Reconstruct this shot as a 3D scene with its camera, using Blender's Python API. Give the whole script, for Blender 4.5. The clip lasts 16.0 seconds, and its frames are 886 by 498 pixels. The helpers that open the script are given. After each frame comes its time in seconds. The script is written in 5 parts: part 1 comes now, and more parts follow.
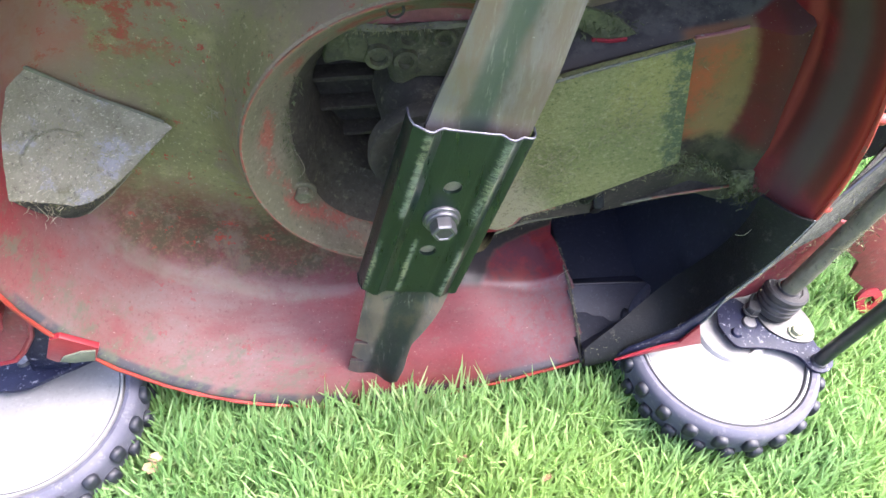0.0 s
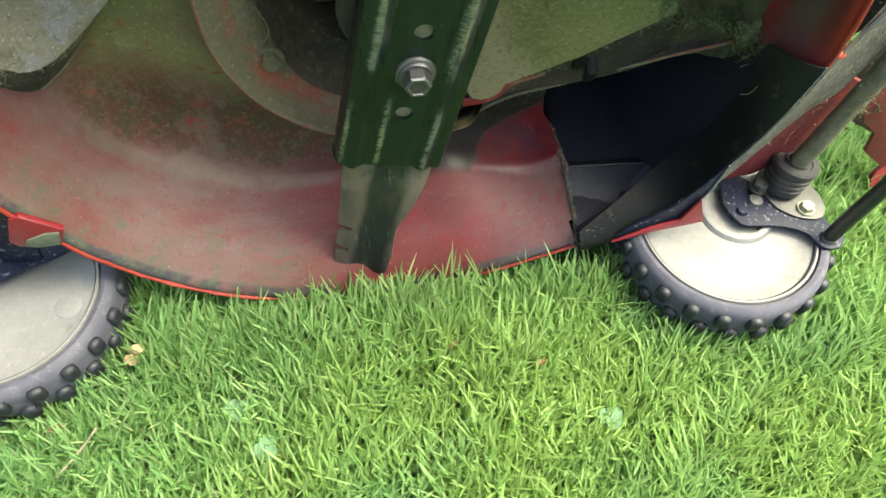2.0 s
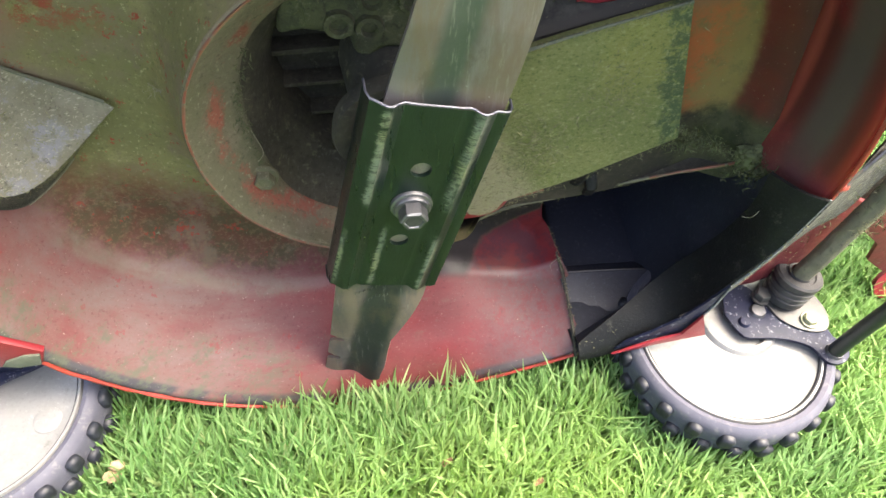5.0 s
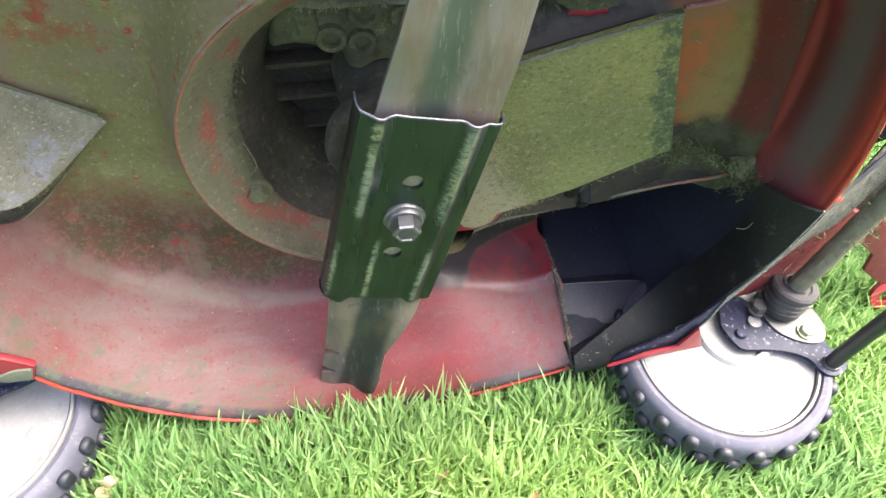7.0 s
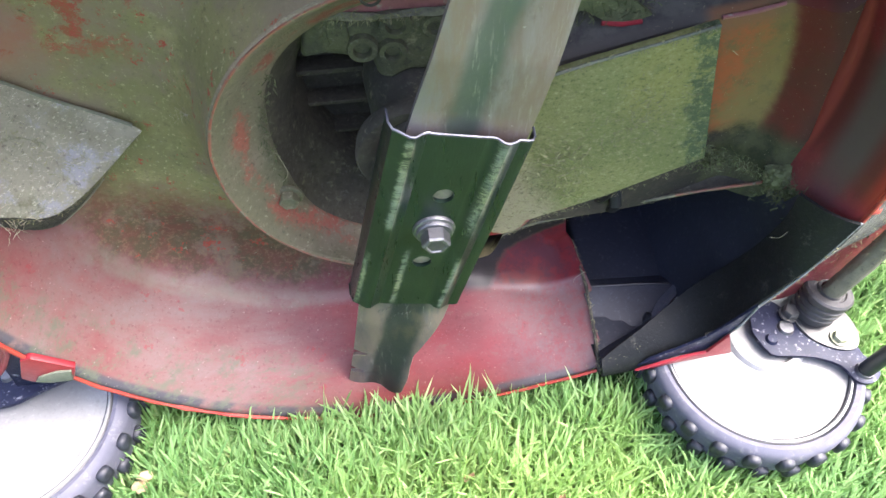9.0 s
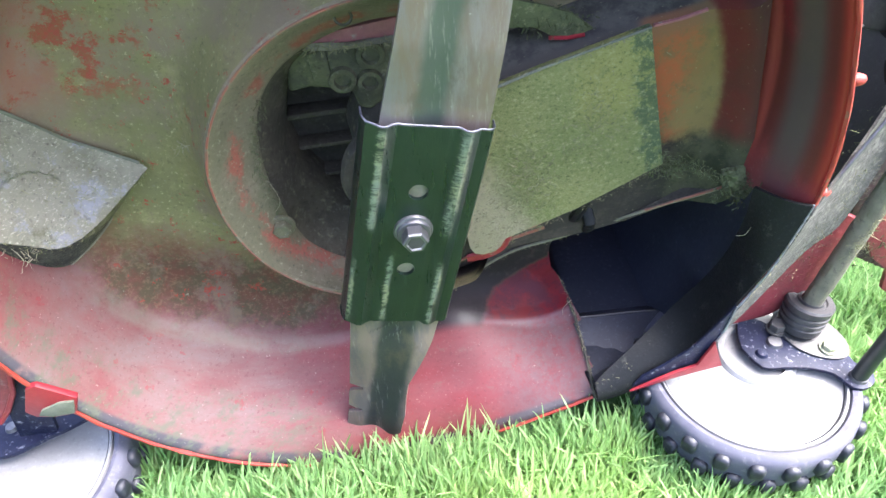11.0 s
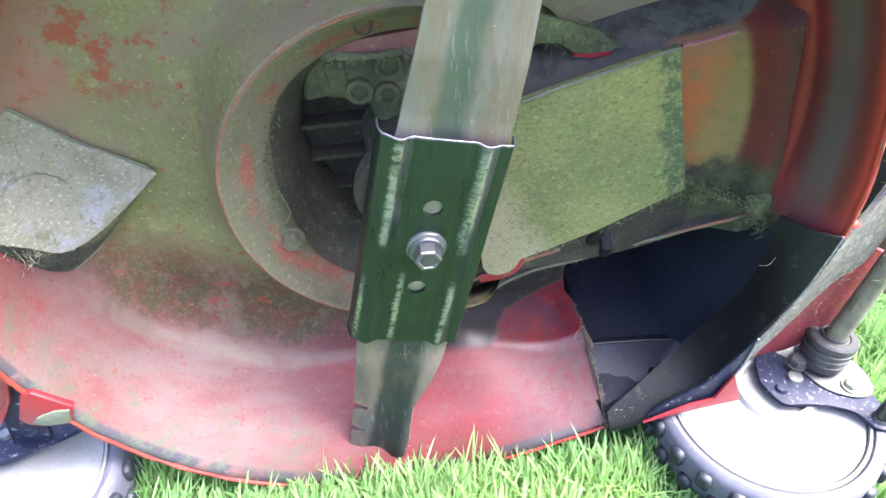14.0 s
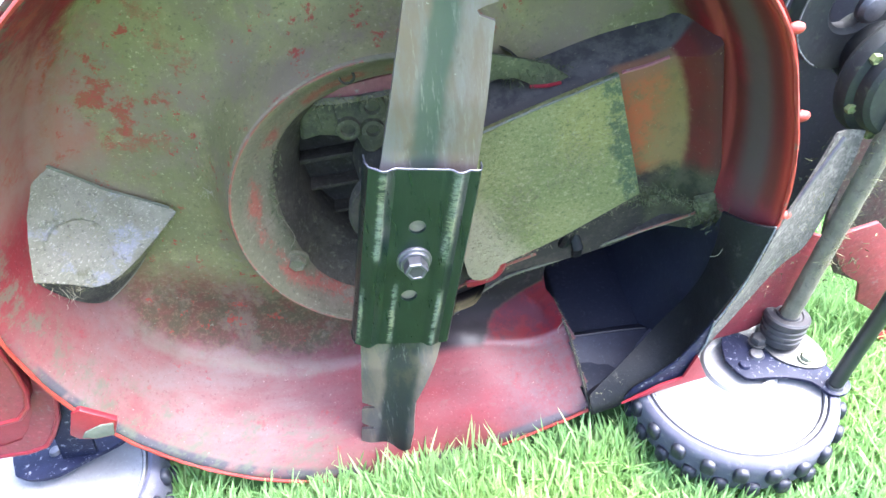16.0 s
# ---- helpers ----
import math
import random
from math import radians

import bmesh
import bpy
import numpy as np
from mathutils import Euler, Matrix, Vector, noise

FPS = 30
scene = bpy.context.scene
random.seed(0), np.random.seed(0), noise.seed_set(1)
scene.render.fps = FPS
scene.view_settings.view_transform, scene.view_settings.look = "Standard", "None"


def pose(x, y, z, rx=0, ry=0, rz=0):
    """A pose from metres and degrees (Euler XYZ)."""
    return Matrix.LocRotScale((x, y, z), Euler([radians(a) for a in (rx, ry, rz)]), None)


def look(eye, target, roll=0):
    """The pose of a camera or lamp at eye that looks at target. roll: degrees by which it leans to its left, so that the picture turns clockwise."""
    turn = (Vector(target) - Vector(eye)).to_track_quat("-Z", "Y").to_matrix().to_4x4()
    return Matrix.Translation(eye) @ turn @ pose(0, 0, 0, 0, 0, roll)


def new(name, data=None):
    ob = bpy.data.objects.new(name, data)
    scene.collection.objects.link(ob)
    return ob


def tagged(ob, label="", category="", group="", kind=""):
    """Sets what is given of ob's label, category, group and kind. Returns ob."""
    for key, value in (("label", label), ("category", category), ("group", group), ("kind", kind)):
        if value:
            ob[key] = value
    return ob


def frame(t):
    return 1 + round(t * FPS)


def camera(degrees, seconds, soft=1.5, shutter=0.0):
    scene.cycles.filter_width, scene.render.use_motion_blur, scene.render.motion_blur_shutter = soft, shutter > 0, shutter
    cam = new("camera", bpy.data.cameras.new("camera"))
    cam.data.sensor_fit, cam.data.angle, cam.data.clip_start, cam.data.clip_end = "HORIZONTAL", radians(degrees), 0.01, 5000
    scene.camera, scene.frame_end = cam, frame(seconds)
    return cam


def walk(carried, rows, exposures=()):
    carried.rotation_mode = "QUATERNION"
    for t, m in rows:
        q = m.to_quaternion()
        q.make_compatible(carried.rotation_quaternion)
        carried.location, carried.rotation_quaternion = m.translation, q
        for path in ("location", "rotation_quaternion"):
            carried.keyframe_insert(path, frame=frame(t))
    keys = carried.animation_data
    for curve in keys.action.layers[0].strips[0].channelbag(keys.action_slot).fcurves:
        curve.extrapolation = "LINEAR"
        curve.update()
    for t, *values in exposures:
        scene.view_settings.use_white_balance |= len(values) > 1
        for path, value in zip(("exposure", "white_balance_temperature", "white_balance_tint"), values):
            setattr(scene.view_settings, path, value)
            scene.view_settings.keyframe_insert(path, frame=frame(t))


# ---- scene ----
cam = camera(66.8, 16.0)
PATH = [
    (0, (-0.067, -0.281, 0.684), (0.2, 0.859, -0.938), 6.5),
    (0.5, (-0.053, -0.264, 0.676), (0.228, 0.702, -1.052), 8.6),
    (1, (-0.061, -0.31, 0.655), (0.18, 0.682, -1.065), 6.3),
    (1.5, (-0.044, -0.342, 0.62), (0.166, 0.747, -1.044), 1.7),
    (2, (-0.044, -0.311, 0.627), (0.171, 0.683, -1.095), 4.1),
    (2.5, (-0.054, -0.246, 0.646), (0.148, 0.534, -1.184), 9.3),
    (3, (-0.055, -0.168, 0.665), (0.135, 0.353, -1.256), 16.5),
    (3.5, (-0.051, -0.242, 0.648), (0.182, 0.536, -1.179), 11.2),
    (4, (-0.027, -0.272, 0.634), (0.241, 0.648, -1.122), 7.0),
    (4.5, (-0.037, -0.25, 0.648), (0.184, 0.867, -0.996), 3.6),
    (5, (-0.035, -0.252, 0.647), (0.202, 0.849, -1.006), 4.8),
    (5.2, (-0.027, -0.254, 0.648), (0.213, 0.853, -1.001), 4.2),
    (7.5, (-0.032, -0.25, 0.646), (0.205, 0.883, -0.985), 4.8),
    (8, (-0.033, -0.22, 0.661), (0.176, 0.834, -1.026), 4.9),
    (10.3, (-0.03, -0.294, 0.636), (0.131, 0.98, -0.898), -1.1),
    (10.5, (-0.031, -0.306, 0.626), (0.151, 1.009, -0.87), -1.1),
    (11, (-0.022, -0.329, 0.625), (0.148, 1.072, -0.793), -2.7),
    (11.5, (-0.016, -0.287, 0.616), (0.158, 1.08, -0.834), -1.3),
    (12, (-0.014, -0.286, 0.61), (0.131, 1.057, -0.864), -1.1),
    (12.5, (-0.029, -0.283, 0.629), (0.091, 1.08, -0.831), -1.1),
    (13, (-0.012, -0.283, 0.631), (0.112, 1.06, -0.846), -2.7),
    (13.5, (-0.012, -0.304, 0.619), (0.144, 1.101, -0.796), -2.1),
    (14, (-0.024, -0.317, 0.614), (0.127, 1.124, -0.764), -1.2),
    (14.5, (-0.019, -0.314, 0.603), (0.096, 1.071, -0.835), -3.4),
    (15, (0.0, -0.316, 0.636), (0.163, 1.15, -0.716), -5.1),
    (15.5, (0.01, -0.34, 0.671), (0.141, 1.206, -0.591), -6.8),
    (16, (-0.015, -0.37, 0.665), (0.129, 1.09, -0.693), -5.3),
]
EXPOSURES = [(0.0, 2.95, 6000, 19), (0.5, 2.52, 6200, 16), (1.0, 2.44, 6450, 11), (2.0, 2.10, 7200, -5), (4.0, 2.05, 7500, -7), (4.5, 2.62, 7000, 4), (5.2, 2.72, 7000, 8), (7.4, 2.92, 6500, 11), (8.0, 2.90, 6300, 12), (10.5, 3.22, 5950, 17), (11.05, 3.20, 5850, 14), (11.5, 3.46, 5850, 14), (14.6, 3.50, 5850, 14), (15.05, 3.44, 5450, 14), (15.4, 3.79, 5150, 18), (15.6, 3.79, 5150, 18), (16.0, 3.57, 5500, 15)]
walk(cam, [(t, look(eye, target, roll)) for t, eye, target, roll in PATH], EXPOSURES)

# ---- light ----
world = bpy.data.worlds.new("sky")
scene.world = world
world.use_nodes = True
wn = world.node_tree.nodes
sky = wn.new("ShaderNodeTexSky")
sky.sky_type = "NISHITA"
sky.sun_disc = False
sky.sun_elevation = radians(62)
sky.sun_rotation = radians(85)
sky.air_density, sky.dust_density, sky.ozone_density = 1.0, 7.0, 1.0
wn["Background"].inputs["Strength"].default_value = 0.15
world.node_tree.links.new(sky.outputs["Color"], wn["Background"].inputs["Color"])

sun = new("sun", bpy.data.lights.new("sun", "SUN"))
sun.data.energy = 2.5
sun.data.angle = radians(40)
sun.data.color = (1.0, 0.95, 0.87)
sun.matrix_world = look((0.50, 0.02, 0.86), (0, 0, 0))


# ---- materials ----
class Mat:
    """A small builder for one node material."""

    def __init__(self, name, rough=0.5, metal=0.0, spec=0.5):
        self.m = bpy.data.materials.new(name)
        self.m.use_nodes = True
        self.t = self.m.node_tree
        self.n, self.l = self.t.nodes, self.t.links
        self.b = self.n["Principled BSDF"]
        self.b.inputs["Roughness"].default_value = rough
        self.b.inputs["Metallic"].default_value = metal
        self.b.inputs["Specular IOR Level"].default_value = spec
        self.co = self.n.new("ShaderNodeTexCoord").outputs["Object"]
        self.sep = None

    def axis(self, k):
        if self.sep is None:
            self.sep = self.n.new("ShaderNodeSeparateXYZ")
            self.l.new(self.co, self.sep.inputs[0])
        return self.sep.outputs[k]

    def noise(self, scale, detail=5.0, rough=0.6, stretch=None, offset=0.0):
        co = self.co
        if stretch or offset:
            mp = self.n.new("ShaderNodeMapping")
            mp.inputs["Scale"].default_value = stretch or (1, 1, 1)
            mp.inputs["Location"].default_value = (offset, offset * 0.7, offset * 1.3)
            self.l.new(co, mp.inputs["Vector"])
            co = mp.outputs[0]
        t = self.n.new("ShaderNodeTexNoise")
        t.inputs["Scale"].default_value = scale
        t.inputs["Detail"].default_value = detail
        t.inputs["Roughness"].default_value = rough
        self.l.new(co, t.inputs["Vector"])
        return t.outputs["Fac"]

    def ramp(self, v, lo, hi):
        r = self.n.new("ShaderNodeMapRange")
        r.interpolation_type = "SMOOTHSTEP"
        r.inputs["From Min"].default_value = lo
        r.inputs["From Max"].default_value = hi
        self.l.new(v, r.inputs["Value"])
        return r.outputs["Result"]

    def math(self, op, a, b):
        r = self.n.new("ShaderNodeMath")
        r.operation = op
        for k, v in enumerate((a, b)):
            if isinstance(v, (int, float)):
                r.inputs[k].default_value = v
            else:
                self.l.new(v, r.inputs[k])
        return r.outputs[0]

    def mix(self, f, a, b):
        r = self.n.new("ShaderNodeMix")
        r.data_type = "RGBA"
        for sock, v in ((r.inputs["Factor"], f), (r.inputs["A"], a), (r.inputs["B"], b)):
            if isinstance(v, (int, float)):
                sock.default_value = v
            elif isinstance(v, tuple):
                sock.default_value = (*v, 1)
            else:
                self.l.new(v, sock)
        return r.outputs["Result"]

    def base(self, c):
        if isinstance(c, tuple):
            self.b.inputs["Base Color"].default_value = (*c, 1)
        else:
            self.l.new(c, self.b.inputs["Base Color"])
        return self

    def rough(self, v, lo, hi):
        r = self.n.new("ShaderNodeMapRange")
        r.inputs["To Min"].default_value, r.inputs["To Max"].default_value = lo, hi
        self.l.new(v, r.inputs["Value"])
        self.l.new(r.outputs["Result"], self.b.inputs["Roughness"])
        return self

    def bump(self, v, strength=0.3, distance=0.001):
        r = self.n.new("ShaderNodeBump")
        r.inputs["Strength"].default_value, r.inputs["Distance"].default_value = strength, distance
        self.l.new(v, r.inputs["Height"])
        self.l.new(r.outputs[0], self.b.inputs["Normal"])
        return self


def worn(name, c1, c2, dirt, rough=0.5, metal=0.0, scale=14.0, dirty=0.55, fine=220.0, spec=0.5, bump=0.25, grain=0.0):
    """Paint, plastic or metal with blotches, a second colour of dirt and a fine grain."""
    k = Mat(name, rough, metal, spec)
    big = k.noise(scale, 6)
    mid = k.noise(scale * 4.7, 7, 0.75, offset=1.3)
    small = k.noise(fine, 3, 0.7)
    c = k.mix(k.ramp(k.math("ADD", k.math("MULTIPLY", big, 0.65), k.math("MULTIPLY", mid, 0.35)), 0.40, 0.60), c1, c2)
    grime = k.math("ADD", k.noise(scale * 2.3, 8, 0.7, offset=3.1), k.math("MULTIPLY", k.math("SUBTRACT", small, 0.5), 0.45))
    c = k.mix(k.ramp(grime, dirty, dirty + 0.16), c, dirt)
    if grain:
        c = k.mix(k.math("MULTIPLY", k.ramp(small, 0.56, 0.70), grain), c, tuple(min(1.0, v * 2.1 + 0.02) for v in c2))
        c = k.mix(k.math("MULTIPLY", k.ramp(small, 0.44, 0.32), grain), c, tuple(v * 0.4 for v in c1))
    k.base(c).rough(mid, max(rough - 0.12, 0.05), min(rough + 0.15, 1))
    k.bump(k.math("ADD", k.math("MULTIPLY", small, 0.6), k.math("MULTIPLY", mid, 0.6)), bump, 0.0012)
    return k.m


OLIVE, OLIVE2 = (0.168, 0.152, 0.070), (0.112, 0.108, 0.050)
RED, RED2, DUST = (0.140, 0.010, 0.015), (0.105, 0.008, 0.012), (0.122, 0.086, 0.080)


def deck_paint():
    """Red enamel; the deck's top is caked with grass, the skirt is dusty with scuffs."""
    k = Mat("deck_paint", 0.5, 0.0, 0.2)
    big, mid, small = k.noise(7, 6), k.noise(38, 7, 0.7), k.noise(260, 4, 0.75)
    red = k.mix(k.ramp(k.noise(22, 5), 0.35, 0.65), RED, RED2)
    # dust lies in long soft drifts along the skirt, thick towards the front
    drift = k.ramp(k.noise(13, 8, 0.72, (0.45, 1.8, 1.5), 1.7), 0.22, 0.82)
    front = k.math("ADD", k.math("MULTIPLY", k.ramp(k.axis(0), -0.03, -0.17), 0.62), k.math("MULTIPLY", k.ramp(k.axis(0), 0.10, 0.19), 0.22))
    veil = k.math("ADD", k.math("MULTIPLY", drift, k.math("ADD", k.math("MULTIPLY", front, 0.7), 0.34)), k.math("ADD", k.math("MULTIPLY", front, 0.42), 0.11))
    red = k.mix(k.math("MULTIPLY", veil, k.ramp(k.axis(2), 0.36, 0.20)), red, DUST)
    red = k.mix(k.math("MULTIPLY", k.ramp(k.noise(40, 6, 0.7, None, 11.0), 0.62, 0.67), 0.5), red, (0.17, 0.015, 0.018))
    red = k.mix(k.math("MULTIPLY", k.ramp(k.noise(420, 3, 0.65, None, 1.1), 0.60, 0.70), 0.38), red, (0.19, 0.105, 0.098))
    red = k.mix(k.math("MULTIPLY", k.ramp(small, 0.44, 0.32), 0.40), red, (0.055, 0.010, 0.012))
    red = k.mix(k.math("MULTIPLY", k.ramp(k.noise(62, 9, 0.82, (0.8, 1, 1.2), 14.0), 0.54, 0.66), 0.36), red, (0.098, 0.082, 0.064))
    red = k.mix(k.math("MULTIPLY", k.math("MULTIPLY", k.ramp(k.axis(1), 0.011, 0.007), k.ramp(k.axis(2), 0.32, 0.22)), k.ramp(k.noise(26, 5, 0.6, None, 2.0), 0.34, 0.5)), red, (0.042, 0.040, 0.048))
    # grey-green scuffs on the skirt towards the front
    scuff = k.math("MULTIPLY", k.ramp(k.noise(40, 9, 0.8, (0.7, 1, 1.5), 5.2), 0.465, 0.60), k.math("MULTIPLY", k.ramp(k.axis(0), -0.06, -0.16), k.ramp(k.axis(1), 0.062, 0.030)))
    # upper rear wall: grime, plus the red's shade painted in as dark maroon
    grimy_shade = k.math("MULTIPLY", k.ramp(k.axis(0), 0.12, 0.22), k.ramp(k.axis(2), 0.24, 0.33))
    red = k.mix(k.math("MULTIPLY", k.math("MULTIPLY", grimy_shade, k.ramp(k.noise(16, 6, 0.65, None, 6.1), 0.22, 0.48)), 0.86), red, (0.056, 0.014, 0.012))
    greyband = k.math("MULTIPLY", k.math("MULTIPLY", k.ramp(k.axis(1), 0.014, 0.026), k.ramp(k.axis(1), 0.052, 0.036)), grimy_shade)
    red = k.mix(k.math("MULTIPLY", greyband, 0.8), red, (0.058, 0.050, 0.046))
    red = k.mix(k.math("MULTIPLY", k.math("MULTIPLY", k.ramp(k.axis(1), 0.013, 0.005), grimy_shade), 0.85), red, (0.20, 0.020, 0.014))
    red = k.mix(k.math("MULTIPLY", scuff, 0.8), red, (0.072, 0.080, 0.055))
    end_dust = k.math("MULTIPLY", k.math("MULTIPLY", k.ramp(k.axis(0), 0.035, 0.120), k.ramp(k.axis(2), 0.19, 0.10)), k.ramp(k.noise(95, 9, 0.8, (1.2, 1, 0.8), 7.0), 0.30, 0.62))
    red = k.mix(k.math("MULTIPLY", end_dust, 0.62), red, (0.088, 0.070, 0.074))
    olive = k.mix(k.ramp(big, 0.35, 0.65), OLIVE2, OLIVE)
    olive = k.mix(k.math("MULTIPLY", k.ramp(mid, 0.5, 0.75), 0.5), olive, (0.24, 0.21, 0.10))
    olive = k.mix(k.math("MULTIPLY", k.ramp(small, 0.58, 0.70), 0.8), olive, (0.29, 0.27, 0.15))
    olive = k.mix(k.math("MULTIPLY", k.ramp(small, 0.44, 0.32), 0.6), olive, (0.055, 0.06, 0.03))
    rust = k.mix(k.ramp(mid, 0.4, 0.6), (0.082, 0.034, 0.022), (0.060, 0.046, 0.026))
    jitter = k.math("MULTIPLY", k.math("SUBTRACT", k.math("ADD", k.math("MULTIPLY", mid, 0.6), k.math("MULTIPLY", big, 0.5)), 0.55), 0.09)
    dz = k.math("SUBTRACT", k.axis(2), 0.30)
    rad = k.math("SQRT", k.math("ADD", k.math("MULTIPLY", k.axis(0), k.axis(0)), k.math("MULTIPLY", dz, dz)), 0.0)
    depth = k.math("ADD", k.math("ADD", k.axis(1), jitter), k.math("MULTIPLY", k.ramp(rad, 0.196, 0.172), 0.08))
    # the cake lies on the top above a slanting line; below it rust and old paint show
    slant = k.math("ADD", k.math("ADD", k.axis(2), k.math("MULTIPLY", k.math("MINIMUM", k.axis(0), 0.0), 0.43)), k.math("MULTIPLY", jitter, 1.1))
    cake = k.math("MULTIPLY", k.ramp(depth, 0.084, 0.112), k.ramp(slant, 0.10, 0.165))
    c = k.mix(k.ramp(depth, 0.094, 0.120), red, rust)
    c = k.mix(cake, c, olive)
    film = k.math("MULTIPLY", k.math("MULTIPLY", k.ramp(k.noise(11, 6, 0.65, None, 7.7), 0.45, 0.62), k.ramp(slant, 0.17, 0.24)), k.ramp(depth, 0.104, 0.120))
    c = k.mix(k.math("MULTIPLY", film, 0.75), c, (0.140, 0.110, 0.078))
    # shade by ring and tunnel, painted dark over the dusty paint there
    soot_shade = k.math("MULTIPLY", k.math("MULTIPLY", k.ramp(k.axis(0), -0.05, 0.02), k.ramp(k.axis(2), 0.235, 0.20)), k.ramp(k.axis(1), 0.079, 0.090))
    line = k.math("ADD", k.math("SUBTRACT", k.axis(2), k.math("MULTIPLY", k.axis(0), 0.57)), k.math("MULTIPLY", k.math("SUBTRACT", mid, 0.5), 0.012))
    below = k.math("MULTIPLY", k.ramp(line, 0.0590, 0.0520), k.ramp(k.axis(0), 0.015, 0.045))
    soot_shade = k.math("MULTIPLY", soot_shade, k.math("SUBTRACT", 1.0, below))
    blotch = k.math("MULTIPLY", k.ramp(k.noise(17, 8, 0.72, (1, 1, 0.7), 8.3), 0.50, 0.62), k.ramp(depth, 0.10, 0.118))
    c = k.mix(k.math("MULTIPLY", blotch, 0.55), c, (0.140, 0.105, 0.080))
    c = k.mix(k.math("MULTIPLY", k.ramp(k.noise(170, 3, 0.6, None, 2.7), 0.67, 0.73), k.math("MULTIPLY", k.ramp(depth, 0.098, 0.108), 0.6)), c, (0.17, 0.16, 0.115))
    # old paint shows as rust and mauve towards the front of the deck's top
    edge_x = k.math("ADD", k.axis(0), k.math("MULTIPLY", k.math("SUBTRACT", k.noise(16, 8, 0.75, None, 5.5), 0.5), 0.20))
    upper = k.ramp(k.axis(2), 0.345, 0.385)
    c = k.mix(k.math("MULTIPLY", k.math("MULTIPLY", k.ramp(edge_x, -0.205, -0.245), upper), 0.85), c, k.mix(k.ramp(mid, 0.40, 0.62), (0.175, 0.105, 0.085), (0.185, 0.085, 0.066)))
    spots = k.math("MULTIPLY", k.math("MULTIPLY", k.ramp(edge_x, -0.140, -0.195), upper), k.ramp(k.noise(24, 8, 0.78, None, 12.4), 0.53, 0.60))
    c = k.mix(k.math("MULTIPLY", spots, 0.85), c, k.mix(k.ramp(small, 0.45, 0.60), (0.165, 0.048, 0.024), (0.20, 0.030, 0.022)))
    # chips of bare red through the cake
    chip = k.math("MULTIPLY", k.ramp(k.noise(58, 8, 0.75, None, 9.0), 0.585, 0.63), k.math("MAXIMUM", k.ramp(k.noise(6, 2, 0.5, None, 4.0), 0.48, 0.58), k.ramp(k.axis(0), -0.19, -0.27)))
    c = k.mix(k.math("MULTIPLY", k.math("MULTIPLY", chip, k.ramp(depth, 0.100, 0.118)), 0.85), c, (0.20, 0.030, 0.020))
    c = k.mix(k.math("MULTIPLY", k.math("MULTIPLY", k.ramp(small, 0.50, 0.62), 0.5), k.math("MULTIPLY", k.math("MULTIPLY", k.ramp(depth, 0.097, 0.105), k.ramp(slant, 0.17, 0.12)), k.ramp(k.axis(0), 0.03, -0.03))), c, (0.13, 0.085, 0.05))
    # tan scuffs towards the front, then the ridge's lilac highlight painted in
    crest = k.math("MULTIPLY", k.math("MULTIPLY", k.ramp(k.axis(1), 0.0835, 0.0895), k.ramp(k.axis(1), 0.1000, 0.0930)), k.ramp(k.axis(2), 0.24, 0.16))
    c = k.mix(k.math("MULTIPLY", k.math("MULTIPLY", crest, k.ramp(k.noise(24, 6, 0.7, None, 3.9), 0.36, 0.55)), 0.45), c, k.mix(k.ramp(k.axis(0), -0.14, -0.02), (0.135, 0.110, 0.085), (0.150, 0.095, 0.115)))
    c = k.mix(k.math("MULTIPLY", below, k.ramp(k.axis(1), 0.086, 0.092)), c, k.mix(k.ramp(mid, 0.40, 0.58), (0.085, 0.007, 0.010), (0.050, 0.010, 0.016)))
    c = k.mix(k.math("MULTIPLY", soot_shade, 0.96), c, k.mix(k.ramp(mid, 0.56, 0.68), (0.0085, 0.0070, 0.0080), (0.024, 0.019, 0.018)))
    band = k.math("MULTIPLY", k.math("MULTIPLY", k.ramp(k.axis(1), 0.080, 0.087), k.ramp(k.axis(1), 0.1060, 0.0960)), k.math("MULTIPLY", k.ramp(k.axis(0), -0.085, -0.125), k.ramp(k.axis(2), 0.24, 0.19)))
    c = k.mix(k.math("MULTIPLY", k.math("MULTIPLY", band, k.ramp(k.noise(60, 8, 0.78, None, 4.9), 0.38, 0.60)), 0.55), c, k.mix(k.ramp(mid, 0.45, 0.62), (0.140, 0.105, 0.085), (0.112, 0.112, 0.082)))
    specks = k.math("MULTIPLY", k.ramp(k.noise(300, 3, 0.6, None, 6.4), 0.685, 0.73), k.math("MULTIPLY", k.ramp(k.axis(1), 0.092, 0.086), k.ramp(k.axis(2), 0.30, 0.24)))
    c = k.mix(k.math("MULTIPLY", specks, 0.45), c, (0.30, 0.24, 0.21))
    # rear ridge: worn red, its highlight painted in as a brighter line
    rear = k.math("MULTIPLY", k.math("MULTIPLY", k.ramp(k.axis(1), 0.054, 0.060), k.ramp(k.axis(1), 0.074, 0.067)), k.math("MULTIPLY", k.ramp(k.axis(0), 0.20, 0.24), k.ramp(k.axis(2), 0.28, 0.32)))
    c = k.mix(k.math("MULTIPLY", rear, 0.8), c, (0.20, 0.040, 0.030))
    caked = k.math("MAXIMUM", cake, k.ramp(depth, 0.096, 0.112))
    k.base(c)
    gloss = k.math("ADD", k.math("MULTIPLY", caked, 0.2), k.math("ADD", k.math("MULTIPLY", mid, 0.30), 0.34))
